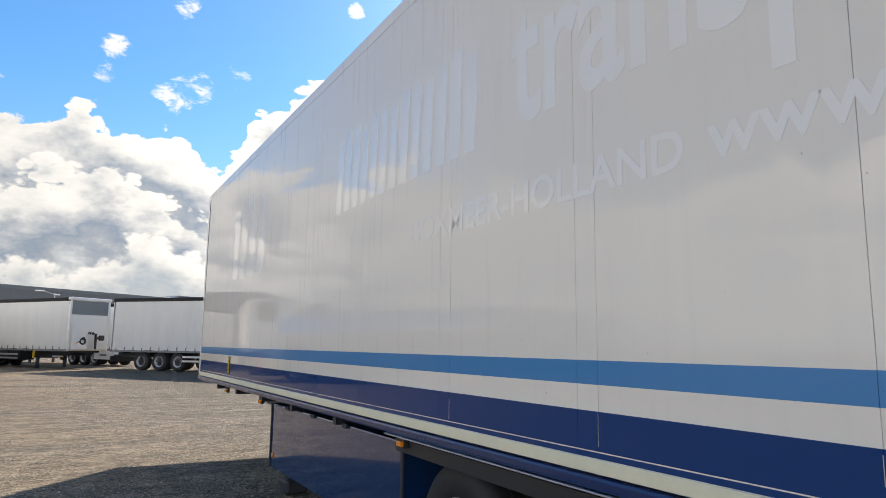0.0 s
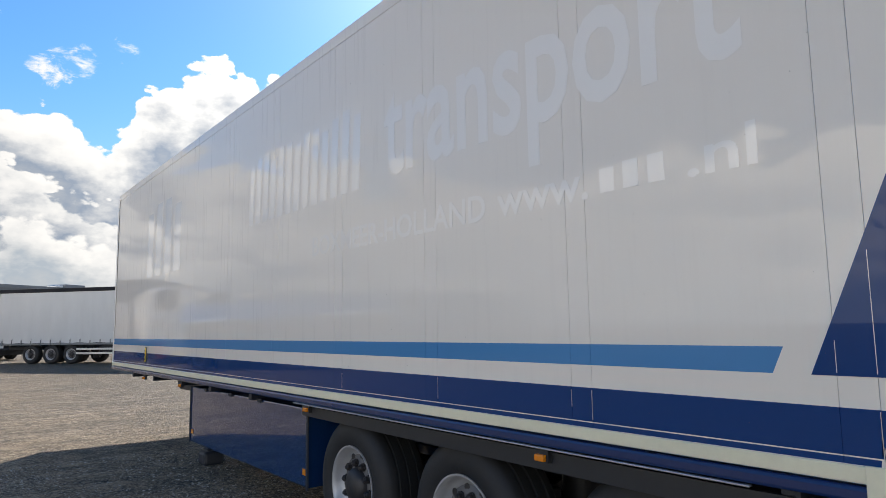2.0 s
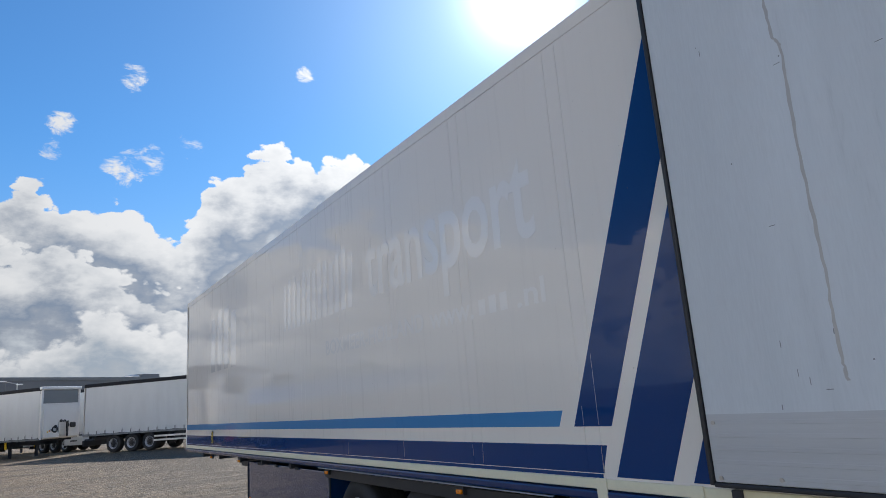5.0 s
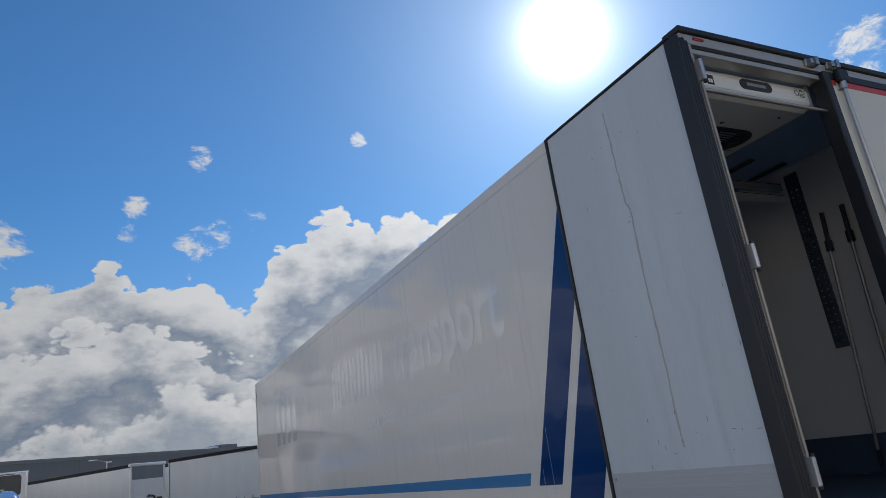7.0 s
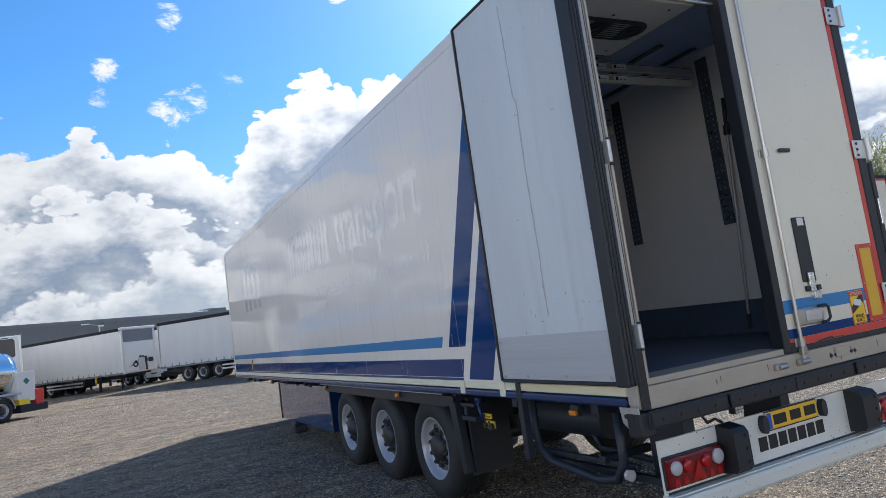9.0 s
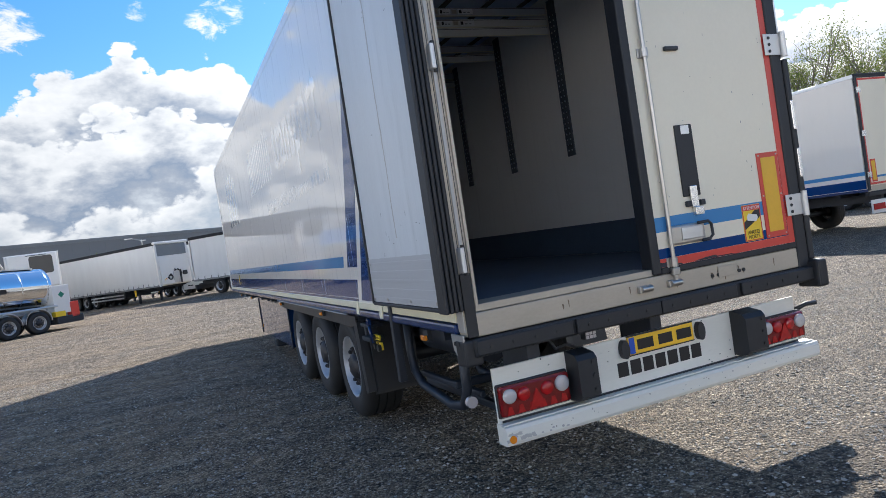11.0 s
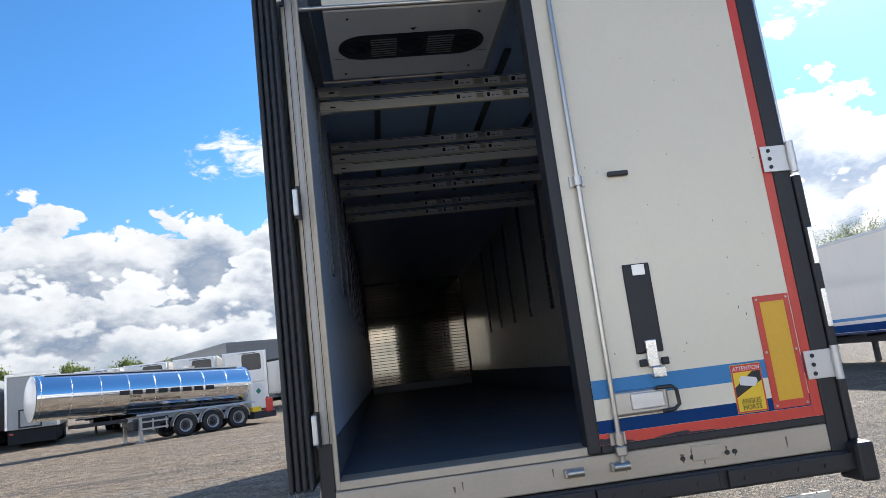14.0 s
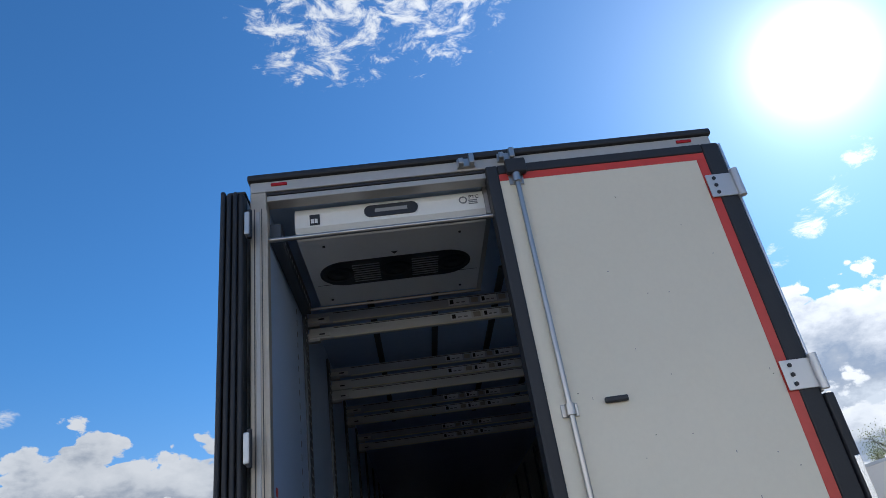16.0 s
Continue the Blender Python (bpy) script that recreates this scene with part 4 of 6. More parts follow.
# worn streak down the lining and small scuffs
pts = [(0.655, 3.78), (0.640, 3.40), (0.628, 3.12), (0.602, 3.06), (0.612, 2.60), (0.605, 2.10), (0.608, 1.72), (0.600, 1.60)]
fine = []
for (a0, c0), (a1, c1) in zip(pts, pts[1:]):
    fine += [(a0 + (a1 - a0) * q / 9 + rng.uniform(-0.003, 0.003), c0 + (c1 - c0) * q / 9) for q in range(9)]
poly = [(a - rng.uniform(0.003, 0.009), c) for a, c in fine] + [(a + rng.uniform(0.003, 0.009), c) for a, c in fine[::-1]]
tp("worn_streak", prism(bmesh.new(), poly, "x", -0.1062, -0.1045), "header", "grey worn streak", parent=od, smooth=0)
for k in range(26):
    yy, zz = rng.uniform(0.05, 1.2), rng.choice((rng.uniform(1.5, 1.8), rng.uniform(1.5, 3.6)))
    wd, hh = rng.choice(((0.004, 0.022), (0.03, 0.003), (0.006, 0.006), (0.003, 0.03)))
    tp("scuff", B(-0.1056, -0.1045, yy, yy + wd, zz, zz + hh), "greyband", parent=od, smooth=0)
for zz in (3.662, 2.525, 1.440):
    h = tp("hinge", B(-0.008, 0.018, -0.098, -0.040, zz - 0.068, zz + 0.068, bev=0.006), "hinge", "bright stainless door hinge", parent=od)
    tp("hinge_knuckle", tube(bmesh.new(), (0.016, -0.080, zz - 0.082), (0.016, -0.080, zz + 0.082), 0.012, 12), "hub", parent=h)
tp("hold_strap", B(-0.10, -0.03, 0.02, 0.045, 3.10, 3.12), "rubber", parent=od)

# inside
for z0, z1 in ((1.187, 1.49),):
    tp("kick_board", B(2.518, 2.5295, 0.10, L - 0.1, z0, z1), "floor", "dark kick board")
    tp("kick_board", B(0.0705, 0.082, 0.10, L - 0.1, z0, z1 - 0.12), "floor")
hole = mesh_of("rail_hole", tube(bmesh.new(), (-0.001, 0, 0), (0.001, 0, 0), 0.010, 8), "alubright")
for side, xs in ((2.53, -1), (0.07, 1)):
    for k in range(8):
        yy = 1.165 + 1.205 * k
        z0 = 2.20 if side > 1 else 2.35
        r = tp("load_rail", B(side + xs * 0.0005, side + xs * 0.018, yy, yy + 0.125, z0, 3.80, bev=0.002), "rail", "dark perforated load rail")
        if k < 4:
            for q in range(26):
                for e in (0.035, 0.09):
                    hh = part("rail_hole", hole, "alubright", r)
                    hh.matrix_basis = pose(side + xs * 0.0185, yy + e, z0 + 0.06 + 0.055 * q)
for y_top, y_low, z_low, z_knob in ((1.035, 1.195, 1.235, 3.00), (0.850, 0.925, 1.24, 3.02)):
    def on_pole(z, y_top=y_top, y_low=y_low, z_low=z_low):
        return 2.492, y_top + (y_low - y_top) * (3.33 - z) / (3.33 - z_low), z

    pole = tp("hold_pole", tube(bmesh.new(), on_pole(z_low + 0.12), on_pole(3.33), 0.014, 12), "steel", "upright steel pole by the wall")
    tp("pole_foot", tube(bmesh.new(), on_pole(z_low), on_pole(z_low + 0.13), 0.017, 12), "plastic", parent=pole)
    tp("pole_knob", tube(bmesh.new(), on_pole(z_knob), on_pole(z_knob + 0.09), 0.030, 12), "plastic", parent=pole)
    tp("pole_sleeve", tube(bmesh.new(), on_pole(z_knob + 0.09), on_pole(3.34), 0.019, 12), "plastic", parent=pole)
track = tp("ceiling_track", B(0.074, 0.140, 0.10, 1.12, 3.66, 3.76, bev=0.006), "rail", "dark perforated track high on the lining")
for q in range(14):
    tp("track_slot", B(0.1405, 0.1425, 0.14 + 0.068 * q, 0.175 + 0.068 * q, 3.685, 3.705), "alu", parent=track, smooth=0)
# backing board coloured dark: the gloom of the far end is in its tone
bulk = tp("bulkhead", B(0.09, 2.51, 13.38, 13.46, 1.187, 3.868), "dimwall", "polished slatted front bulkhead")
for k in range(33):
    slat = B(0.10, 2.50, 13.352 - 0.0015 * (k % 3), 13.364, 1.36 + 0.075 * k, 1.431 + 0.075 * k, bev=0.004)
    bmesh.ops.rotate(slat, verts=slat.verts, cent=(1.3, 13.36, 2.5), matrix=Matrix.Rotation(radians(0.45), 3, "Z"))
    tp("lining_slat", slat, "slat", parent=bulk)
for k in range(4):
    f0 = 1.322 + 1.185 * k
    for zz in (3.712, 3.600, 3.512)[:3 if k == 1 else 2]:
        high = zz > 3.65
        bz = tp("load_beam", B(0.09, 2.51, f0 + 0.002, f0 + 0.046, zz - 0.040, zz + 0.040, bev=0.006), "beam" if high else "beamlow", "aluminium double-deck load beam")
        tp("beam_end", B(0.072, 0.16, f0 + 0.006, f0 + 0.054, zz - 0.055, zz - 0.018, bev=0.004), "zinc", parent=bz)
        tp("beam_hook", B(0.075, 0.235, f0 - 0.010, f0 + 0.016, zz - 0.028, zz + 0.004, bev=0.004), "beamlow", parent=bz)
        tp("hook_slot", B(0.16, 0.20, f0 - 0.012, f0 - 0.008, zz - 0.018, zz - 0.008), "plastic", parent=bz, smooth=0)
        tp("beam_lip", B(0.26, 2.50, f0 - 0.004, f0 + 0.004, zz - 0.046, zz - 0.037, bev=0.001), "cream", parent=bz)
        tp("beam_groove", B(0.26, 2.50, f0 + 0.0005, f0 + 0.004, zz + 0.026, zz + 0.030), "plastic", parent=bz, smooth=0)
        if zz > 3.55:
            for x0, x1 in ((1.245, 1.295), (1.445, 1.495)):
                tp("tan_label", B(x0, x1, f0, f0 + 0.002, zz - 0.018, zz + 0.018), "sill", parent=bz, smooth=0)
            for x0, x1 in ((1.08, 1.23), (1.31, 1.43), (1.51, 1.67)):
                tp("beam_label", B(x0, x1, f0, f0 + 0.002, zz - 0.026, zz + 0.026), "label", parent=bz, smooth=0)
                for q in range(3):
                    d = (x1 - x0) / 3.6
                    tp("label_mark", B(x0 + 0.012 + d * q, x0 + 0.012 + d * (q + 0.62), f0 - 0.001, f0 - 0.0002, zz - (0.016 if q == 0 else 0.012), zz + (0.016 if q == 0 else -0.004)), "black" if q == 0 else "greyband", parent=bz, smooth=0)
for xx in (0.50, 0.98, 1.46, 1.94, 2.36):
    tp("ceiling_rib", B(xx, xx + 0.05, 1.15, 4.9, 3.852, 3.871), "rail", "dark ceiling rail")

tp("red_label", B(0.0705, 0.0725, 0.20, 0.235, 2.36, 2.40), "red", "small red label on the lining", smooth=0)
tp("lining_slot", B(0.0705, 0.0740, 0.085, 0.100, 2.12, 2.34, bev=0.001), "plastic", "dark slot in the lining edge")
for q in range(30):
    tp("edge_hole", B(0.0705, 0.0715, 0.118, 0.126, 1.45 + 0.077 * q, 1.475 + 0.077 * q), "plastic", smooth=0)

for q in range(20):
    tp("edge_hole", B(0.0705, 0.0715, 0.942, 0.954, 2.13 + 0.077 * q, 2.165 + 0.077 * q), "plastic", smooth=0)

# evaporator at the ceiling
ev = tp("evaporator", prism(bmesh.new(), [(0.165, 3.866), (0.135, 3.850), (0.119, 3.805), (0.119, 3.725), (0.140, 3.695), (0.185, 3.680), (1.085, 3.694), (1.085, 3.866)], "x", 0.213, 1.268), "unit", "white evaporator unit with dark oval grille")


def oval(cx, cy, a, b, n=14):
    r = min(a, b)
    pts = []
    for s in (1, -1):
        for k in range(n + 1):
            t = -math.pi / 2 + math.pi * k / n
            pts.append((cx + s * (a - r + r * math.cos(t)), cy + s * r * math.sin(t)))
    return pts


def under(yy):
    """Height of the unit's sloping underside."""
    return 3.680 + 0.01556 * (yy - 0.185)


ov = prism(bmesh.new(), oval(0.737, 0.640, 0.464, 0.160), "z", -0.004, 0.004)
bmesh.ops.rotate(ov, verts=ov.verts, cent=(0.737, 0.64, 0.0), matrix=Matrix.Rotation(radians(0.89), 3, "X"))
grille = tp("grille", ov, "plastic", "dark oval air grille", parent=ev)
grille.location.z += under(0.64)
for x0, x1 in ((0.475, 0.640), (0.835, 1.000)):
    for k in range(8):
        yy = 0.535 + 0.031 * k
        tp("grille_slat", B(x0, x1, yy, yy + 0.007, under(yy) - 0.008, under(yy) - 0.003), "alu", parent=ev, smooth=0)
for c in (0.385, 0.737, 1.090):
    fan = lathe(bmesh.new(), [(0.0, 0.098), (-0.004, 0.092), (-0.004, 0.070), (0.0, 0.066), (0.0, 0.030), (-0.003, 0.026), (-0.003, 0.001)], 24, "z")
    tp("fan_disc", fan, "black", parent=ev).matrix_basis = pose(c, 0.64, under(0.64) - 0.0045)
tp("badge", prism(bmesh.new(), oval(0.745, 3.783, 0.150, 0.036), "y", 0.1115, 0.135), "plastic", "black oval badge", parent=ev)
tp("badge_mark", B(0.655, 0.835, 0.1100, 0.1113, 3.772, 3.794), "pillar", parent=ev, smooth=0)
tp("badge", B(0.295, 0.350, 0.114, 0.135, 3.735, 3.800), "plastic", parent=ev, smooth=0)
for q in range(2):
    tp("badge_mark", B(0.302 + 0.02 * q, 0.318 + 0.02 * q, 0.1125, 0.1138, 3.745, 3.772), "unit", parent=ev, smooth=0)
me = lettering("PTC", 0.030, 0.002, 0.055)
me.materials.append(M["black"])
ob = part("lettering", me, "black", ev)
ob.matrix_basis = pose(1.185, 0.1135, 3.795)
tp("badge_ring", lathe(bmesh.new(), [(0.0, 0.016), (-0.002, 0.021), (0.0, 0.024)], 16, "y"), "greyband", parent=ev).matrix_basis = pose(1.150, 0.1145, 3.790)
for q in range(3):
    tp("badge_mark", B(1.18, 1.23, 0.1165, 0.135, 3.784 - 0.011 * q, 3.789 - 0.011 * q), "greyband", parent=ev, smooth=0)
tp("unit_frame", B(1.270, 1.298, 0.12, 1.12, 3.69, 3.871), "header", parent=ev)
tp("sheet_seam", B(0.24, 1.25, 0.775, 0.779, under(0.777) - 0.001, under(0.777) + 0.003), "plastic", parent=ev, smooth=0)
tp("warning_mark", prism(bmesh.new(), [(0.717, 0.420), (0.757, 0.420), (0.737, 0.450)], "z", under(0.44) - 0.002, under(0.44) + 0.004), "black", parent=ev, smooth=0)
for xx, yy in ((0.345, 0.27), (1.12, 0.27), (0.30, 1.0), (1.15, 1.0)):
    tp("screw", tube(bmesh.new(), (xx, yy, under(yy) - 0.006), (xx, yy, under(yy) + 0.01), 0.008, 8), "hub", parent=ev)
tp("unit_rail", tube(bmesh.new(), (0.09, 1.115, 3.690), (1.30, 1.115, 3.690), 0.011, 8), "steel", parent=ev)
rd = random.Random(17)
for k in range(34):
    xx, zz = rd.uniform(1.42, 2.44), rd.choice((rd.uniform(1.52, 2.6), rd.uniform(1.6, 3.7)))
    w, hh = rd.choice(((0.004, 0.004), (0.003, 0.010), (0.003, 0.014), (0.007, 0.003), (0.005, 0.005)))
    tp("speck", B(xx, xx + w, -0.0112, -0.0098, zz, zz + hh), rd.choice(("sill", "greyband", "black")), parent=door, smooth=0)
tp("hanging_bar", tube(bmesh.new(), (0.08, 0.04, 3.622), (1.285, 0.04, 3.622), 0.013, 12), "steel", "stainless bar across the door opening")

# chassis
for xx in (0.80, 1.68):
    b = bmesh.new()
    box(b, xx, xx + 0.12, 0.35, L - 0.9, 0.985, 1.015)
    box(b, xx + 0.052, xx + 0.068, 0.35, 1.55, 0.93, 0.985)
    box(b, xx + 0.052, xx + 0.068, 1.55, L - 0.9, 0.70, 0.985)
    box(b, xx, xx + 0.12, 1.55, 9.6, 0.675, 0.70)
    tp("chassis_rail", b, "chassis", "dark painted chassis beam")
for yy in (0.45, 1.4, 2.4, 3.75, 5.1, 6.4, 7.6, 8.8, 10.0, 11.2, 12.4):
    tp("cross_member", B(0.05, W - 0.05, yy, yy + 0.07, 0.955, 1.025), "chassis")
AX = (3.10, 4.41, 5.72)
HZ = GZ + 0.497
for k, yy in enumerate(AX):
    tp("axle", tube(bmesh.new(), (0.35, yy, HZ), (2.25, yy, HZ), 0.075, 14), "chassis")
    for xx in (0.86, 1.74):
        tp("trailing_arm", B(xx - 0.05, xx + 0.05, yy - 0.05, yy + 0.55, HZ + 0.02, HZ + 0.12, bev=0.02), "chassis")
        tp("air_spring", tube(bmesh.new(), (xx, yy - 0.28, HZ + 0.10), (xx, yy - 0.28, 0.92), 0.13, 18), "rubber")
    w = wheel(trailer, 0.09, yy, HZ, 0, turn=13 + 17 * k)
    w.matrix_parent_inverse = KEEP
    w = wheel(trailer, W - 0.09, yy, HZ, 180, turn=31 * k)
    w.matrix_parent_inverse = KEEP
# wheel covers
for x0, x1 in ((0.035, 0.52), (W - 0.52, W - 0.035)):
    tp("wheel_cover", B(x0, x1, 2.42, 6.42, 0.985, 1.000, bev=0.003), "plastic", "black plastic wheel cover")
    tp("cover_rim", prism(bmesh.new(), [(2.42, 1.00), (6.42, 1.00), (6.42, 0.925), (2.60, 0.90), (2.42, 0.93)], "x", x0 - 0.012 if x0 < 1 else x1, x0 if x0 < 1 else x1 + 0.012), "plastic")
    tp("mud_flap", prism(bmesh.new(), [(2.52, 0.92), (2.40, 0.95), (2.32, 0.34), (2.40, 0.32)], "x", x0 - 0.010, x0 + 0.06), "plastic")
    tp("mud_flap", prism(bmesh.new(), [(2.47, 0.90), (2.45, 0.90), (2.35, 0.30), (2.37, 0.30)], "x", x0 + 0.062, x1), "rubber")


def side_lamp(yy, zz, xx=-0.020, w=0.066, h=0.034):
    s = tp("side_lamp", B(xx - 0.012, xx + 0.012, yy - w / 2, yy + w / 2, zz - h / 2, zz + h / 2, bev=0.006), "orange", "amber side marker lamp")
    tp("lamp_base", B(xx + 0.012, xx + 0.04, yy - w / 2 - 0.008, yy + w / 2 + 0.008, zz - h / 2 - 0.008, zz + h / 2 + 0.03), "plastic", parent=s)


for yy, zz in ((6.27, 0.985), (3.63, 0.975), (0.62, 0.972), (11.5, 0.985), (9.75, 0.98)):
    side_lamp(yy, zz)
# pallet box
pb = tp("pallet_box", B(0.10, W - 0.10, 6.46, 9.66, 0.315, 0.965, bev=0.010), "navy", "navy pallet box below the body")
tp("box_frame", B(0.085, 0.10, 6.44, 6.475, 0.30, 0.97, bev=0.003), "chassis", parent=pb)
tp("box_frame", B(0.088, 0.10, 9.645, 9.672, 0.31, 0.97, bev=0.003), "chassis", parent=pb)
for yy in (9.1, 8.3, 7.5):
    tp("box_hinge", B(0.082, 0.10, yy - 0.05, yy + 0.05, 0.94, 0.972, bev=0.004), "chassis", parent=pb)
for yy, zz in ((9.58, 0.44), (6.52, 0.44)):
    tp("reflector", B(0.092, 0.099, yy - 0.03, yy + 0.03, zz - 0.025, zz + 0.025), "orange", parent=pb, smooth=0)
for xx in (0.45, W - 0.45):
    lg = tp("landing_leg", B(xx - 0.07, xx + 0.07, 9.86, 10.0, 0.14, 0.98, bev=0.01), "chassis", "dark landing leg with square foot")
    tp("leg_foot", B(xx - 0.13, xx + 0.13, 9.80, 10.06, GZ, GZ + 0.17, bev=0.04), "chassis", parent=lg)
tp("leg_brace", B(0.5, W - 0.5, 9.90, 9.96, 0.40, 0.46), "chassis")
yl = tp("yellow_latch", B(-0.018, -0.0085, 11.458, 11.502, 1.215, 1.405, bev=0.003), "sign", "small yellow and black latch handle")
for q in range(3):
    tp("latch_mark", B(-0.0200, -0.0182, 11.464, 11.496, 1.235 + 0.06 * q, 1.262 + 0.06 * q), "black", parent=yl, smooth=0)
tp("latch_back", B(-0.008, 0.0, 11.43, 11.53, 1.20, 1.42, bev=0.002), "plastic")
# valve panel and tools behind the wheels
vp = tp("valve_panel", B(0.03, 0.05, 1.765, 1.892, 0.765, 0.825, bev=0.003), "sign", "yellow valve panel with black knobs")
tp("valve_plate", B(0.032, 0.05, 1.80, 1.925, 0.840, 0.880, bev=0.003), "sign", parent=vp)
for yy, zz, r in ((1.785, 0.785, 0.028), (1.875, 0.79, 0.022), (1.90, 0.862, 0.018)):
    tp("knob", tube(bmesh.new(), (0.005, yy, zz), (0.031, yy, zz), r, 14), "plastic", parent=vp)
for q in range(3):
    tp("valve_mark", B(0.0305, 0.0319, 1.812 + 0.022 * q, 1.826 + 0.022 * q, 0.852, 0.866), "black", parent=vp, smooth=0)
tp("valve_mark", B(0.0285, 0.0299, 1.82, 1.85, 0.80, 0.825), "black", parent=vp, smooth=0)
tp("blue_lever", pipe(bmesh.new(), [(0.0, 1.915, 0.965), (0.0, 1.90, 0.90), (0.01, 1.89, 0.82)], 0.014), "bluerail")
tp("lever_ring", lathe(bmesh.new(), [(-0.012, 0.018), (-0.012, 0.034), (0.012, 0.034), (0.012, 0.018), (-0.012, 0.018)], 16), "bluerail").location = (0.0, 1.92, 0.985)
tp("hook_bracket", B(0.03, 0.16, 2.06, 2.30, 0.80, 0.84, bev=0.006), "chassis")
tp("hook_bracket", B(0.03, 0.16, 2.06, 2.30, 0.92, 0.95, bev=0.006), "chassis")
tp("hook_bracket", B(0.06, 0.16, 2.26, 2.31, 0.80, 0.95, bev=0.006), "chassis")
tp("air_tank", tube(bmesh.new(), (0.62, 1.0, 0.78), (0.62, 2.1, 0.78), 0.14, 20), "chassis", "dark compressed air tank")
tp("air_tank", tube(bmesh.new(), (2.05, 1.35, 0.80), (2.05, 2.25, 0.80), 0.13, 20), "chassis")
tp("inner_flap", B(0.10, 0.50, 2.30, 2.33, 0.34, 0.98), "rubber")
tp("spare_cradle", pipe(bmesh.new(), [(0.10, 1.27, 1.06), (0.10, 1.275, 0.80), (0.10, 1.24, 0.66), (0.10, 1.10, 0.58), (0.10, 0.60, 0.52), (0.10, 0.42, 0.55), (0.10, 0.34, 0.66), (0.10, 0.34, 0.97)], 0.030, 10), "chassis", "bent black tube guard")
tp("spare_cradle", pipe(bmesh.new(), [(0.55, 1.27, 1.0), (0.55, 1.275, 0.80), (0.55, 1.10, 0.58), (0.55, 0.42, 0.55), (0.55, 0.34, 0.97)], 0.026, 8), "chassis")
tp("guard_bar", B(0.16, 0.20, 0.30, 1.30, 0.60, 0.64, bev=0.01), "chassis")
tp("guard_bar", B(0.25, 0.30, 0.15, 1.45, 0.50, 0.55, bev=0.01), "chassis")
tp("guard_bar", B(-0.026, 0.03, 1.215, 1.270, 0.60, 1.152, bev=0.006), "chassis")
tp("guard_bar", B(0.12, 0.55, 0.55, 0.61, 0.62, 0.67, bev=0.01), "chassis")
tp("pulley_lamp", tube(bmesh.new(), (0.10, 0.29, 0.59), (0.10, 0.32, 0.59), 0.035, 14), "lampclear", "small round lamp")

# rear bumper
bp = tp("rear_bumper", B(0.150, 2.530, 0.075, 0.095, 0.490, 0.805, bev=0.004), "bumper", "white rear light bar with chipped lower bar")
tp("bumper_bar", prism(bmesh.new(), [(0.10, 0.375), (0.0, 0.380), (-0.010, 0.40), (-0.010, 0.462), (0.0, 0.480), (0.10, 0.492)], "x", 0.145, 2.615), "bumper", parent=bp)
tp("bar_lip", B(0.15, 2.60, 0.02, 0.075, 0.484, 0.492, bev=0.002), "bumper", parent=bp)
tp("lip_shadow", B(0.17, 2.52, 0.068, 0.0748, 0.494, 0.505), "plastic", parent=bp, smooth=0)
rb = random.Random(31)


def blot(x, z, rx, rz, y0, y1):
    """An irregular patch in the plane of the bar's face."""
    pts = []
    for k in range(13):
        t, r = 2 * math.pi * k / 13, rb.uniform(0.55, 1.15)
        pts.append((x + rx * r * math.cos(t), min(0.460, max(0.402, z + rz * r * math.sin(t)))))
    return prism(bmesh.new(), pts, "y", y0, y1)


for k in range(11):
    tp("chip", blot(0.165 + 0.016 * k + rb.uniform(-0.01, 0.01), rb.uniform(0.405, 0.450 - 0.003 * k), rb.uniform(0.012, 0.028), rb.uniform(0.008, 0.017), -0.0108 - 0.0001 * k, -0.006), "header", "bare metal where paint has chipped", parent=bp, smooth=0)
for k in range(7):
    tp("chip", blot(rb.uniform(0.36, 0.56), rb.uniform(0.405, 0.425), 0.010, 0.006, -0.0108, -0.006), "header", parent=bp, smooth=0)
for k in range(34):
    xx, zz, r = rb.uniform(0.40, 2.58), rb.uniform(0.406, 0.458), rb.uniform(0.0012, 0.0034)
    tp("speck", B(xx, xx + 2 * r, -0.0106, -0.008, zz, zz + rb.uniform(1.2, 2.6) * r), "chassis", parent=bp, smooth=0)
for k in range(9):
    xx = rb.uniform(0.8, 2.4)
    tp("chip", B(xx, xx + rb.uniform(0.01, 0.05), 0.02, 0.030, 0.4905, 0.4925), "zinc", parent=bp, smooth=0)
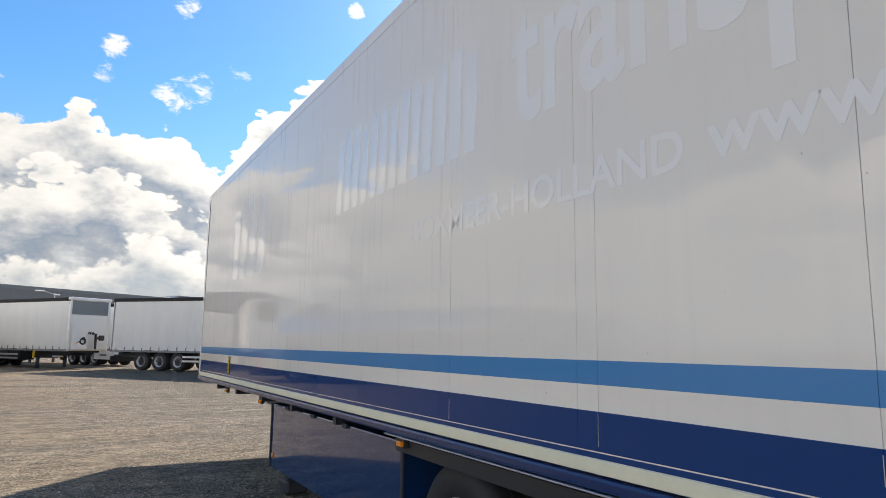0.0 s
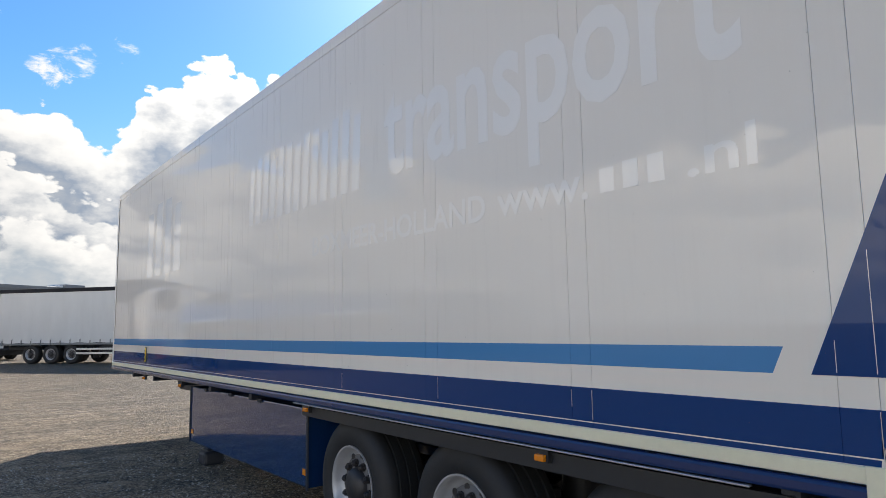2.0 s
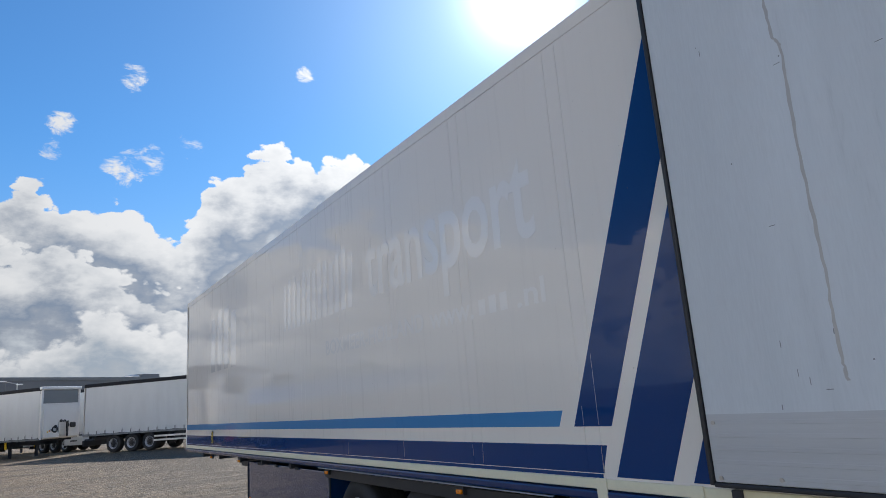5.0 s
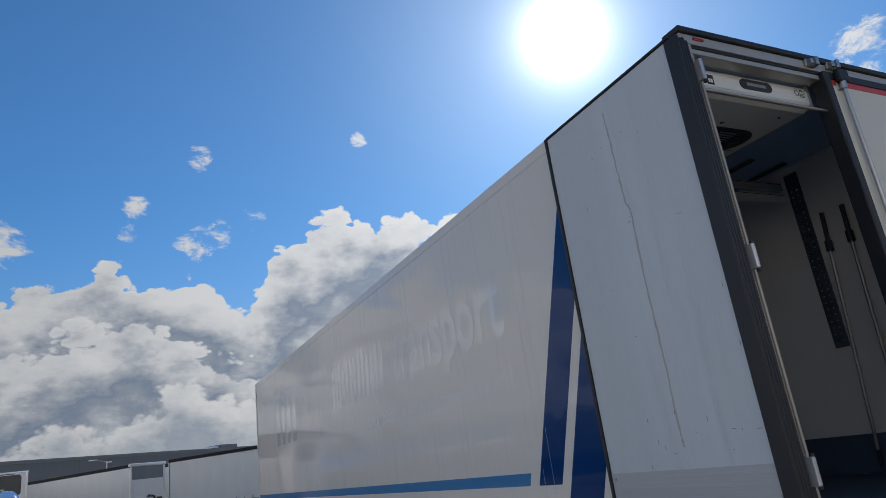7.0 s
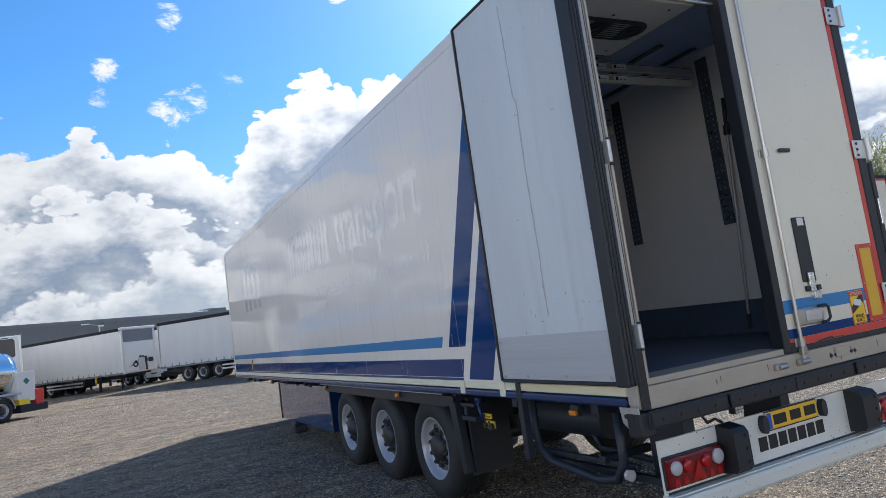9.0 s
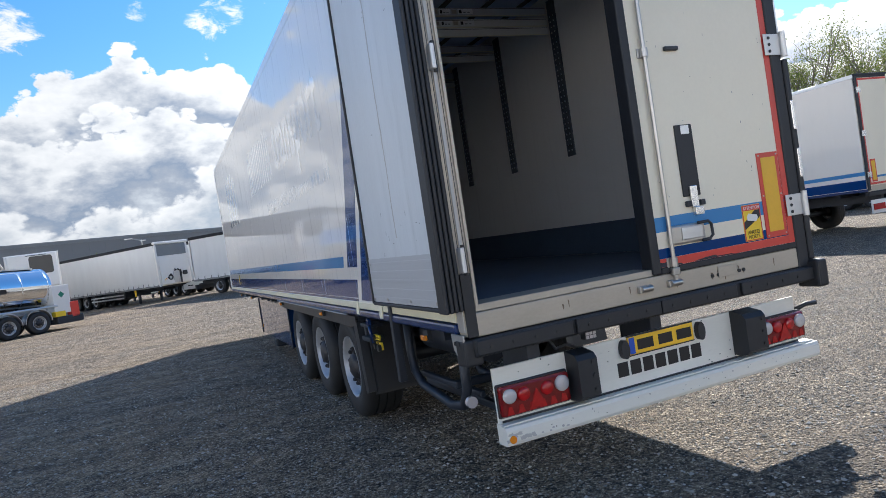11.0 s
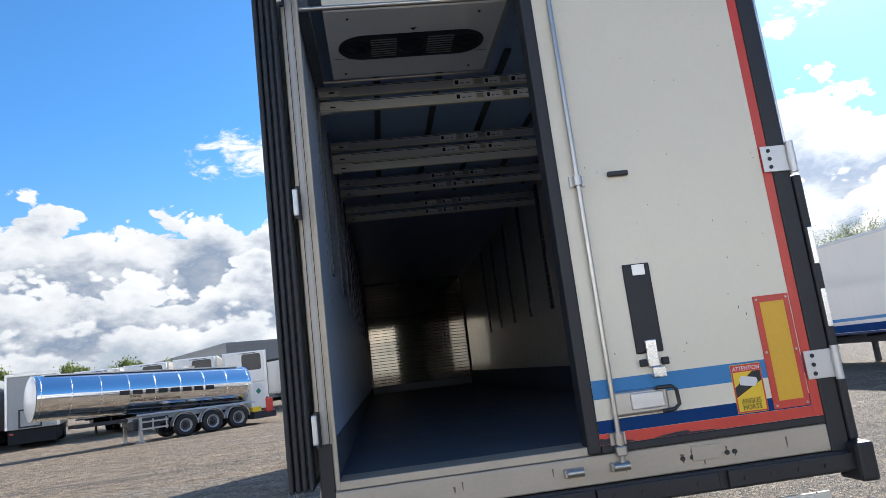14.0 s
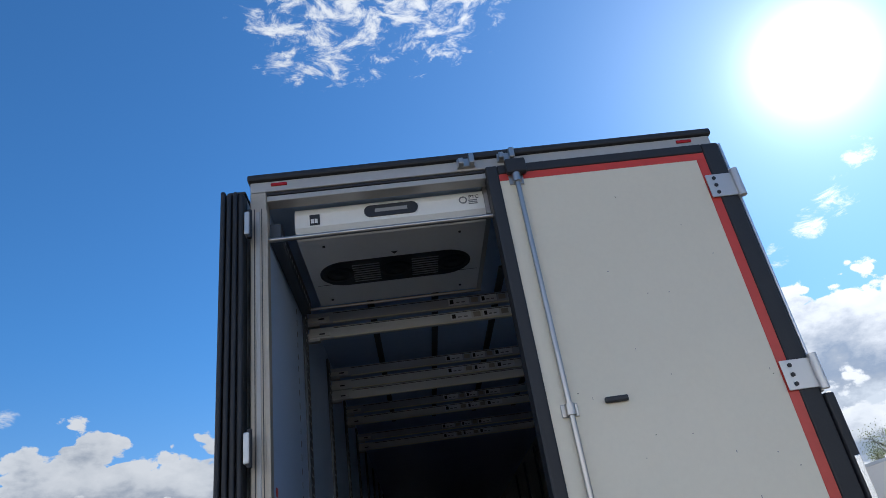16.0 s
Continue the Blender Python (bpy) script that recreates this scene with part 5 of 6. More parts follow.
for x0, x1, s in ((0.158, 0.612, 1), (2.14, 2.556, -1)):
    lm = tp("tail_lamp", B(x0, x1, 0.028, 0.0745, 0.530, 0.702, bev=0.014), "lampdark", "red tail lamp cluster with clear round lenses", parent=bp)
    for c, r, mt in ((x0 + 0.055, 0.042, "lampclear"), (x0 + 0.145, 0.040, "lampred"), (x1 - 0.155, 0.040, "lampred"), (x1 - 0.055, 0.046, "lampclear")):
        lens = lathe(bmesh.new(), [(0.030, r), (0.016, r), (0.010, r * 0.88), (0.006, r * 0.5), (0.005, 0.001)], 20, "y")
        o = tp("lens", lens, mt, parent=lm)
        o.matrix_basis = pose(c, 0.0, 0.645 if mt == "lampclear" else 0.640)
    tri = prism(bmesh.new(), [((x0 + x1) / 2 - 0.055, 0.55), ((x0 + x1) / 2 + 0.055, 0.55), ((x0 + x1) / 2, 0.655)], "y", 0.018, 0.030)
    tp("triangle_reflector", tri, "lampred", parent=lm)
    tp("lamp_base", B(x0 - 0.010, x1 + 0.010, 0.060, 0.0742, 0.520, 0.712, bev=0.010), "plastic", parent=lm)
    for q in range(6):
        xq = x0 + 0.05 + (x1 - x0 - 0.1) * q / 5
        tp("lens_facet", prism(bmesh.new(), [(xq - 0.022, 0.540), (xq + 0.022, 0.540), (xq + 0.010, 0.585), (xq - 0.010, 0.585)], "y", 0.0235, 0.029), "lampred", parent=lm, smooth=0)
for x0, x1 in ((0.632, 0.765), (1.932, 2.105)):
    bf = tp("rubber_buffer", prism(bmesh.new(), [(0.075, 0.515), (-0.03, 0.525), (-0.055, 0.55), (-0.055, 0.76), (-0.03, 0.79), (0.075, 0.808)], "x", x0, x1), "rubber", "black rubber dock buffer", parent=bp)
    for zz in (0.58, 0.66, 0.74):
        tp("bolt", tube(bmesh.new(), (x1 - 0.03, -0.062, zz), (x1 - 0.03, -0.054, zz), 0.012, 8), "hub", parent=bf)
tp("end_reflector", lathe(bmesh.new(), [(0.0, 0.001), (-0.006, 0.02), (-0.004, 0.032), (0.004, 0.034)], 18, "y"), "orange", "round amber reflector", parent=bp).matrix_basis = pose(0.180, -0.0135, 0.415) @ Matrix.Scale(0.65, 4)
pl = tp("number_plate", B(1.083, 1.600, 0.060, 0.0745, 0.688, 0.800, bev=0.004), "plateyellow", "yellow number plate with blue end strip", parent=bp)
tp("plate_end", B(1.090, 1.130, 0.0582, 0.0598, 0.694, 0.794), "eublue", parent=pl, smooth=0)
for a, b in ((1.150, 1.275), (1.315, 1.425), (1.462, 1.580)):
    tp("plate_mark", B(a, b, 0.0582, 0.0598, 0.712, 0.776), "black", parent=pl, smooth=0)
for x0, x1, z0, z1 in ((1.083, 1.600, 0.800, 0.806), (1.083, 1.600, 0.682, 0.688)):
    tp("plate_frame", B(x0, x1, 0.058, 0.0745, z0, z1), "plastic", parent=pl)
for xx in (1.045, 1.648):
    tp("plate_lamp", prism(bmesh.new(), [(xx + 0.029 * math.cos(t), 0.735 + 0.058 * math.sin(t)) for t in [k * math.pi / 9 for k in range(18)]], "y", 0.035, 0.0745), "plastic", "black plate lamp", parent=bp)
# unreadable maker's bars below the plate
for k in range(7):
    x0 = 0.992 + 0.097 * k
    tp("maker_mark", B(x0, x0 + 0.078, 0.0715, 0.0748, 0.568, 0.656), "black", parent=bp, smooth=0)
for k in range(40):
    xx, zz = rng.uniform(0.2, 2.5), rng.uniform(0.5, 0.8)
    r = rng.uniform(0.002, 0.005)
    tp("speck", B(xx, xx + 2 * r, 0.0738, 0.0748, zz, zz + 2 * r), "chassis", parent=bp, smooth=0)
for xx in (0.40, 1.30):
    tp("bumper_bracket", B(xx, xx + 0.09, 0.096, 0.42, 0.50, 0.98, bev=0.01), "chassis")
tp("hose_stub", pipe(bmesh.new(), [(2.55, 0.10, 0.70), (2.62, 0.06, 0.735), (2.70, 0.04, 0.735)], 0.016), "plastic")
for xx, yl in ((0.744, 0.0), (1.810, 0.17)):
    wl = tp("work_lamp", B(xx, xx + 0.082, yl, yl + 0.05, 0.858, 0.930, bev=0.006), "plastic", "small work lamp with led cells")
    for q in range(3):
        for r in range(3):
            tp("led", B(xx + 0.006 + 0.025 * q, xx + 0.026 + 0.025 * q, yl - 0.003, yl + 0.0005, 0.862 + 0.0225 * r, 0.881 + 0.0225 * r), "lampclear", parent=wl, smooth=0)
for xx in (0.55,):
    tp("wiring_stub", pipe(bmesh.new(), [(xx, 0.10, 0.90), (xx + 0.04, 0.09, 0.83), (xx + 0.12, 0.10, 0.84), (xx + 0.2, 0.12, 0.80)], 0.010, 6), "plastic")


# ---- other vehicles ----
def chassis_and_wheels(v, length, axles, width, tail=0.6, nuts=6):
    """Rails, axles and six wheels of a parked trailer; its rear is at x=0, its side at y=0."""
    for yy in (width / 2 - 0.55, width / 2 + 0.45):
        part("chassis_rail", B(0.2, length - 0.8, yy, yy + 0.1, 0.72, 1.02), "chassis", v)
    for k in range(7):
        part("cross_member", B(0.8 + k * length / 7.6, 0.88 + k * length / 7.6, 0.05, width - 0.05, 0.93, 1.03), "chassis", v)
    for xx in axles:
        part("axle", tube(bmesh.new(), (xx, 0.3, 0.5), (xx, width - 0.3, 0.5), 0.07, 10), "chassis", v)
        wheel(v, xx, 0.06, 0.5, 90, nuts)
        wheel(v, xx, width - 0.06, 0.5, -90, nuts)
    for yy in (0.35, width - 0.49):
        part("landing_leg", B(length - 3.2, length - 3.06, yy, yy + 0.14, 0.0, 1.0), "chassis", v)


def curtain_trailer(name, label):
    v = thing(name, label, "trailer", "curtain trailers")
    n, Lc, Wc = 160, 13.6, 2.5
    for yy, s in ((0.0, -1), (Wc, 1)):
        b = bmesh.new()
        rows = []
        for k in range(n + 1):
            x = 0.12 + (Lc - 0.24) * k / n
            off = 0.012 * math.sin(x * 2.3) + 0.010 * math.sin(x * 7.1 + 1) + 0.006 * math.sin(x * 17.0)
            rows.append([b.verts.new((x, yy + s * (off * math.sin(math.pi * q / 5) + 0.02 * (q == 0)), 1.10 + 2.72 * q / 5 + (0.012 * math.sin(x * 5.2) if q == 0 else 0))) for q in range(6)])
        for r0, r1 in zip(rows, rows[1:]):
            for q in range(5):
                b.faces.new((r0[q], r1[q], r1[q + 1], r0[q + 1]))
        bmesh.ops.recalc_face_normals(b, faces=b.faces)
        bmesh.ops.solidify(b, geom=b.faces[:], thickness=0.004)
        part("curtain", b, "curtain", v, "pale grey tarpaulin curtain", smooth=60)
        part("roof_rail", B(0.0, Lc, yy - 0.035, yy + 0.05, 3.79, 3.99, bev=0.02), "roof_and_shade_black", v, "dark roof rail")
        part("side_rail", B(0.0, Lc, yy - 0.025, yy + 0.03, 0.99, 1.09, bev=0.008), "greyband", v)
        for k in range(22):
            x = 0.4 + k * 0.6
            part("strap", B(x, x + 0.045, yy + s * 0.055, yy + s * 0.032, 0.98, 1.30 if k % 3 else 1.22), "greyband", v)
            part("buckle", B(x - 0.03, x + 0.075, yy + s * 0.062, yy + s * 0.034, 1.27, 1.33), "curtain", v)
        part("underrun_guard", B(5.0, 9.2, yy - 0.01, yy + 0.02, 0.50, 0.60, bev=0.006), "alu", v, "aluminium side underrun guard")
        part("underrun_guard", B(5.0, 9.2, yy - 0.01, yy + 0.02, 0.72, 0.82, bev=0.006), "alu", v)
    part("roof", B(0.02, Lc - 0.02, 0.06, Wc - 0.06, 3.90, 3.98), "roof_and_shade_black", v)
    part("load_floor", B(0.0, Lc, 0.03, Wc - 0.03, 1.03, 1.12), "chassis", v)
    fw = part("front_wall", B(Lc - 0.06, Lc, 0.05, Wc - 0.05, 1.08, 3.93, bev=0.01), "white", v, "white front wall with grey band")
    part("grey_band", B(Lc - 0.001, Lc + 0.006, 0.13, Wc - 0.13, 3.05, 3.83, bev=0.002), "greyband", fw)
    part("curved_panel", prism(bmesh.new(), [(Lc + 0.001, 1.02), (Lc + 0.16, 1.10), (Lc + 0.10, 1.9), (Lc + 0.02, 2.9), (Lc + 0.001, 2.95)], "y", 0.16, Wc - 0.16), "white", fw)
    for yy in (0.0, Wc - 0.12):
        part("corner_post", B(Lc - 0.10, Lc + 0.03, yy, yy + 0.12, 1.0, 3.93, bev=0.01), "white", fw)
    part("front_top", B(Lc - 0.16, Lc + 0.10, -0.05, Wc + 0.05, 3.84, 4.02, bev=0.05, seg=3), "white", fw)
    part("hose_panel", B(Lc + 0.10, Lc + 0.20, 1.05, 1.50, 1.15, 1.95, bev=0.03), "alu", fw)
    part("hose_post", B(Lc + 0.10, Lc + 0.22, 1.56, 1.66, 1.10, 2.0, bev=0.02), "plastic", fw)
    for q in range(3):
        part("warning_label", B(Lc + 0.125, Lc + 0.15, 0.35 + 0.12 * q, 0.42 + 0.12 * q, 1.38 + 0.05 * q, 1.46 + 0.05 * q), ("sign", "orange", "black")[q], fw, smooth=0)
    for yy, zz in ((0.85, 1.7), (1.2, 2.0), (1.42, 1.98), (1.65, 1.75)):
        part("hose_coil", lathe(bmesh.new(), [(Lc + 0.08, 0.05), (Lc + 0.17, 0.10), (Lc + 0.21, 0.06)], 12), "plastic", fw).matrix_basis = pose(0, yy, zz)
    part("hose_ring", lathe(bmesh.new(), [(Lc + 0.12, 0.12), (Lc + 0.17, 0.20), (Lc + 0.20, 0.15), (Lc + 0.17, 0.11), (Lc + 0.12, 0.12)], 20), "plastic", fw).matrix_basis = pose(0, 0.82, 1.55)
    part("document_tube", B(Lc + 0.08, Lc + 0.22, 1.80, 2.15, 1.60, 1.90, bev=0.06), "plastic", fw)
    for yy in (0.02, Wc / 2 + 0.005):
        part("rear_door", B(-0.05, 0.0, yy, yy + Wc / 2 - 0.025, 1.06, 3.90, bev=0.01), "white", v)
    part("rear_beam", B(-0.08, 0.05, 0.05, Wc - 0.05, 0.45, 0.75, bev=0.02), "chassis", v)
    for yy in (0.30, Wc - 0.38):
        part("leg_crank", B(Lc - 3.3, Lc - 3.22, yy - 0.12, yy - 0.02, 0.55, 1.0, bev=0.01), "sign", v, "yellow crank handle")
    part("pallet_rack", B(6.2, 9.0, 0.25, Wc - 0.25, 0.55, 0.98, bev=0.02), "chassis", v)
    part("king_pin_plate", B(Lc - 2.4, Lc - 0.3, 0.25, Wc - 0.25, 0.90, 1.03), "chassis", v)
    part("spare_wheel_rack", B(7.6, 8.6, 0.4, 1.4, 0.42, 0.60, bev=0.05), "plastic", v)
    for yy in (0.04, Wc - 0.42):
        for xx in (2.12, 5.98):
            part("mud_flap", B(xx, xx + 0.03, yy, yy + 0.38, 0.30, 1.0), "rubber", v)
    chassis_and_wheels(v, Lc, (2.85, 4.10, 5.35), Wc)
    return v


ct = curtain_trailer("curtain_trailer", "pale grey curtain-sided semi-trailer with dark roof rail")
ct.matrix_basis = Matrix.Translation((0.3, 44.7, gz(0, 44))) @ Matrix.Rotation(math.atan2(-0.75, 0.66), 4, "Z")
ct2 = copy_thing(ct, Matrix.Identity(4))
tagged(ct2, "pale grey curtain-sided semi-trailer showing its white front wall")
a_dir = Vector((0.56, -0.83, 0)).normalized()
front_left = Vector((-1.88, 45.2, gz(-2, 44)))
ct2.matrix_basis = Matrix.Translation(front_left - 13.6 * a_dir) @ Matrix.Rotation(math.atan2(a_dir.y, a_dir.x), 4, "Z")

# the first one has its axles set far back
for ob in ct.children:
    if ob.name.split(".")[0] in ("wheel", "axle"):
        ob.matrix_basis = Matrix.Translation((-0.72, 0, 0)) @ ob.matrix_basis

# a third one, turned about, shows between the two
ct3 = copy_thing(ct, Matrix.Identity(4))
tagged(ct3, "pale curtain-sided semi-trailer with a white side box behind its wheels")
c_dir = Vector((-0.50, 0.866, 0)).normalized()
ct3.matrix_basis = Matrix.Translation((2.92, 51.25, gz(0, 48))) @ Matrix.Rotation(math.atan2(c_dir.y, c_dir.x), 4, "Z")
part("side_box", B(0.15, 2.05, 2.05, 2.53, 0.42, 0.98, bev=0.02), "white", ct3, "white side box")
part("side_box_mark", B(0.7, 1.4, 2.529, 2.534, 0.66, 0.74), "black", ct3, smooth=0)


def reefer(name, label, stripes, front_unit, group, door_paint="doorwhite"):
    """A closed refrigerated trailer; rear at x=0, near side at y=0."""
    v = thing(name, label, "trailer", group)
    Lr, Wr = 13.5, 2.6
    part("body", B(0.03, Lr, 0.0, Wr, 1.08, 3.98, bev=0.015), "paint", v)
    for yy in (0.0, Wr):
        part("top_rail", B(0.0, Lr, yy - 0.012, yy + 0.012, 3.90, 3.995, bev=0.005), "alu", v)
        part("edge_rail", B(0.0, Lr, yy - 0.02, yy + 0.02, 1.02, 1.09, bev=0.01), "bluerail" if stripes else "alu", v)
        if stripes:
            for z0, z1, mt in ((1.44, 1.535, "bluelight"), (1.10, 1.33, "bluedark")):
                part("stripe", B(0.03, Lr - 0.05, yy - 0.002, yy + 0.002, z0, z1), mt, v, smooth=0)
    part("rear_frame", B(-0.01, 0.03, 0.0, Wr, 1.02, 1.16, bev=0.006), "sill", v)
    part("top_trim", B(-0.03, 0.05, -0.01, Wr + 0.01, 3.955, 4.01, bev=0.01), "rubber", v)
    for s, y0 in ((0, 0.06), (1, Wr / 2 + 0.02)):
        d = part("rear_door", B(-0.03, 0.028, y0, y0 + Wr / 2 - 0.08, 1.18, 3.90, bev=0.01), door_paint, v)
        if door_paint != "doorgrey":
            part("red_strip", B(-0.034, -0.0305, y0 + 0.02, y0 + Wr / 2 - 0.10, 1.19, 1.24), "red", d, smooth=0)
            part("red_strip", B(-0.034, -0.0305, y0 + 0.02, y0 + Wr / 2 - 0.10, 3.84, 3.89), "red", d, smooth=0)
            ye = y0 + 0.01 if s == 0 else y0 + Wr / 2 - 0.13
            part("red_strip", B(-0.034, -0.0305, ye, ye + 0.04, 1.19, 3.89), "red", d, smooth=0)
        if stripes:
            part("stripe", B(-0.033, -0.0305, y0 + 0.05, y0 + Wr / 2 - 0.14, 1.36, 1.41), "bluelight", d, smooth=0)
        yr = Wr / 2 - 0.10 if s == 0 else Wr / 2 + 0.12
        part("lock_rod", tube(bmesh.new(), (-0.05, yr, 1.06), (-0.05, yr, 3.95), 0.016, 8), "steel", d)
        yb = 0.16 if s == 0 else Wr - 0.36
        mb = part("marker_board", B(-0.036, -0.0305, yb, yb + 0.20, 1.26, 1.83), "red", d, smooth=0)
        part("marker_field", B(-0.040, -0.0365, yb + 0.035, yb + 0.165, 1.30, 1.79), "yellow", mb, smooth=0)
        part("lock_housing", B(-0.06, -0.03, yr - 0.15, yr + 0.15, 1.32, 1.43, bev=0.01), "steel", d)
        for zz in (1.45, 2.5, 3.6):
            yh = 0.0 if s == 0 else Wr - 0.16
            part("hinge", B(-0.045, -0.0305, yh, yh + 0.16, zz - 0.07, zz + 0.07), "alubright", d)
    part("door_pad", B(-0.042, -0.0305, Wr / 2 + 0.30, Wr / 2 + 0.44, 1.6, 2.05), "rubber", v)
    part("door_seal", B(-0.036, 0.0, Wr / 2 - 0.035, Wr / 2 + 0.015, 1.16, 3.92), "rubber", v)
    for ye in (-0.012, Wr - 0.058):
        part("door_seal", B(-0.040, 0.0, ye, ye + 0.07, 1.05, 3.95), "rubber", v)
    part("door_seal", B(-0.038, 0.0, 0.06, Wr - 0.06, 3.905, 3.95), "rubber", v)
    bmp = part("rear_bumper", B(0.05, 0.08, 0.15, Wr - 0.15, 0.45, 0.80, bev=0.005), "white", v, "white rear light bar")
    for y0 in (0.16, Wr - 0.60):
        part("tail_lamp", B(0.0, 0.05, y0, y0 + 0.42, 0.54, 0.70, bev=0.02), "lampred", bmp)
    part("number_plate", B(0.035, 0.05, 1.05, 1.57, 0.69, 0.80), "plateyellow", bmp)
    part("maker_mark", B(0.046, 0.0495, 0.98, 1.66, 0.57, 0.65), "black", bmp, smooth=0)
    part("dock_beam", B(-0.03, 0.10, 0.0, Wr, 0.90, 1.01, bev=0.01), "rubber", v)
    if front_unit:
        fu = part("fridge_unit", B(Lr, Lr + 0.42, 0.10, Wr - 0.10, 2.05, 3.95, bev=0.08), "white", v, "white fridge unit with dark grille")
        part("unit_grille", prism(bmesh.new(), [(1.22, 2.80), (2.20, 2.80), (2.28, 2.90), (2.28, 3.68), (2.20, 3.80), (1.22, 3.80), (1.14, 3.68), (1.14, 2.90)], "x", Lr + 0.415, Lr + 0.432), "glass", fu)
        part("unit_mark", B(Lr + 0.421, Lr + 0.424, 1.0, Wr - 0.6, 3.83, 3.87), "black", fu, smooth=0)
        part("front_plate", B(Lr, Lr + 0.03, 0.02, Wr - 0.02, 1.1, 3.96), "white", v)
        part("connection_panel", B(Lr + 0.03, Lr + 0.09, 1.0, 1.5, 1.25, 1.8, bev=0.01), "alu", v)
    chassis_and_wheels(v, Lr, (3.0, 4.31, 5.62), Wr)
    return v


tr2 = reefer("reefer_trailer", "white refrigerated semi-trailer with blue stripes, doors closed", True, True, "parked reefers")
UP = radians(90)
tr2.matrix_basis = Matrix.Translation((15.0 + 2.6, 8.0, gz(15, 8))) @ Matrix.Rotation(UP, 4, "Z")
tr4 = reefer("reefer_trailer", "grey refrigerated semi-trailer with closed grey doors", False, True, "parked reefers", "doorgrey")
tr4.matrix_basis = Matrix.Translation((25.9 + 2.6, 12.4, gz(20, 10))) @ Matrix.Rotation(UP - 0.05, 4, "Z")
tr3 = reefer("reefer_trailer", "plain grey-white refrigerated semi-trailer, doors closed", False, True, "parked reefers")
tr3.matrix_basis = Matrix.Translation((31.8 + 2.6, 15.6, gz(20, 10))) @ Matrix.Rotation(UP - 0.05, 4, "Z")
# a row with the fridge units towards the yard
for k in range(4):
    o = copy_thing(tr3, Matrix.Translation((-6.75 - 3.05 * k, 39.5 + 0.35 * k, gz(0, 50))) @ Matrix.Rotation(-UP + radians(9.5), 4, "Z") @ Matrix.Translation((-13.92, -2.6, 0)))
    tagged(o, "white refrigerated trailer with a fridge unit on its front")


def box_body(name, label):
    """A white box body standing with its front wall to the yard."""
    v = thing(name, label, "trailer", "white box trailers")
    # white body; shade away from the sun is put into the grey colour
    part("body", B(0, 13.0, 0, 2.55, 1.0, 3.95, bev=0.02), "shadedwhite", v)
    # black block added to stand for the shade beneath the body
    part("under_shade", B(4.5, 12.85, 0.12, 2.43, 0.22, 0.98, bev=0.05), "roof_and_shade_black", v)
    for yy in (0.0, 2.43):
        part("corner_post", B(12.98, 13.03, yy, yy + 0.12, 1.0, 3.97, bev=0.01), "alu", v)
    part("front_top", B(12.98, 13.04, 0.0, 2.55, 3.82, 3.98, bev=0.01), "alu", v)
    part("hatch_frame", B(13.0, 13.03, 0.62, 1.72, 1.05, 1.14), "plastic", v)
    part("hatch_frame", B(13.0, 13.03, 0.62, 1.72, 1.96, 2.05), "plastic", v)
    for yy in (0.62, 1.63):
        part("hatch_frame", B(13.0, 13.03, yy, yy + 0.09, 1.14, 1.96), "plastic", v)
    part("document_tube", B(13.0, 13.12, 1.75, 2.05, 2.45, 2.75, bev=0.04), "plastic", v)
    chassis_and_wheels(v, 13.0, (3.0, 4.31, 5.62), 2.55)
    part("front_lamp", B(12.95, 13.02, 0.2, 0.4, 0.75, 0.83), "lampred", v)
    return v


bx = box_body("box_trailer", "white box trailer with a black-framed hatch on its front wall")
BOX_TURN = Matrix.Rotation(-UP + radians(22), 4, "Z") @ Matrix.Translation((-13.0, -2.55, 0))
bx.matrix_basis = Matrix.Translation((-17.6, 36.4, gz(0, 50))) @ BOX_TURN
for k in (1, 2, 3):
    copy_thing(bx, Matrix.Translation((-17.6 - 3.4 * k, 36.4 - 0.1 * k, gz(0, 50))) @ BOX_TURN)


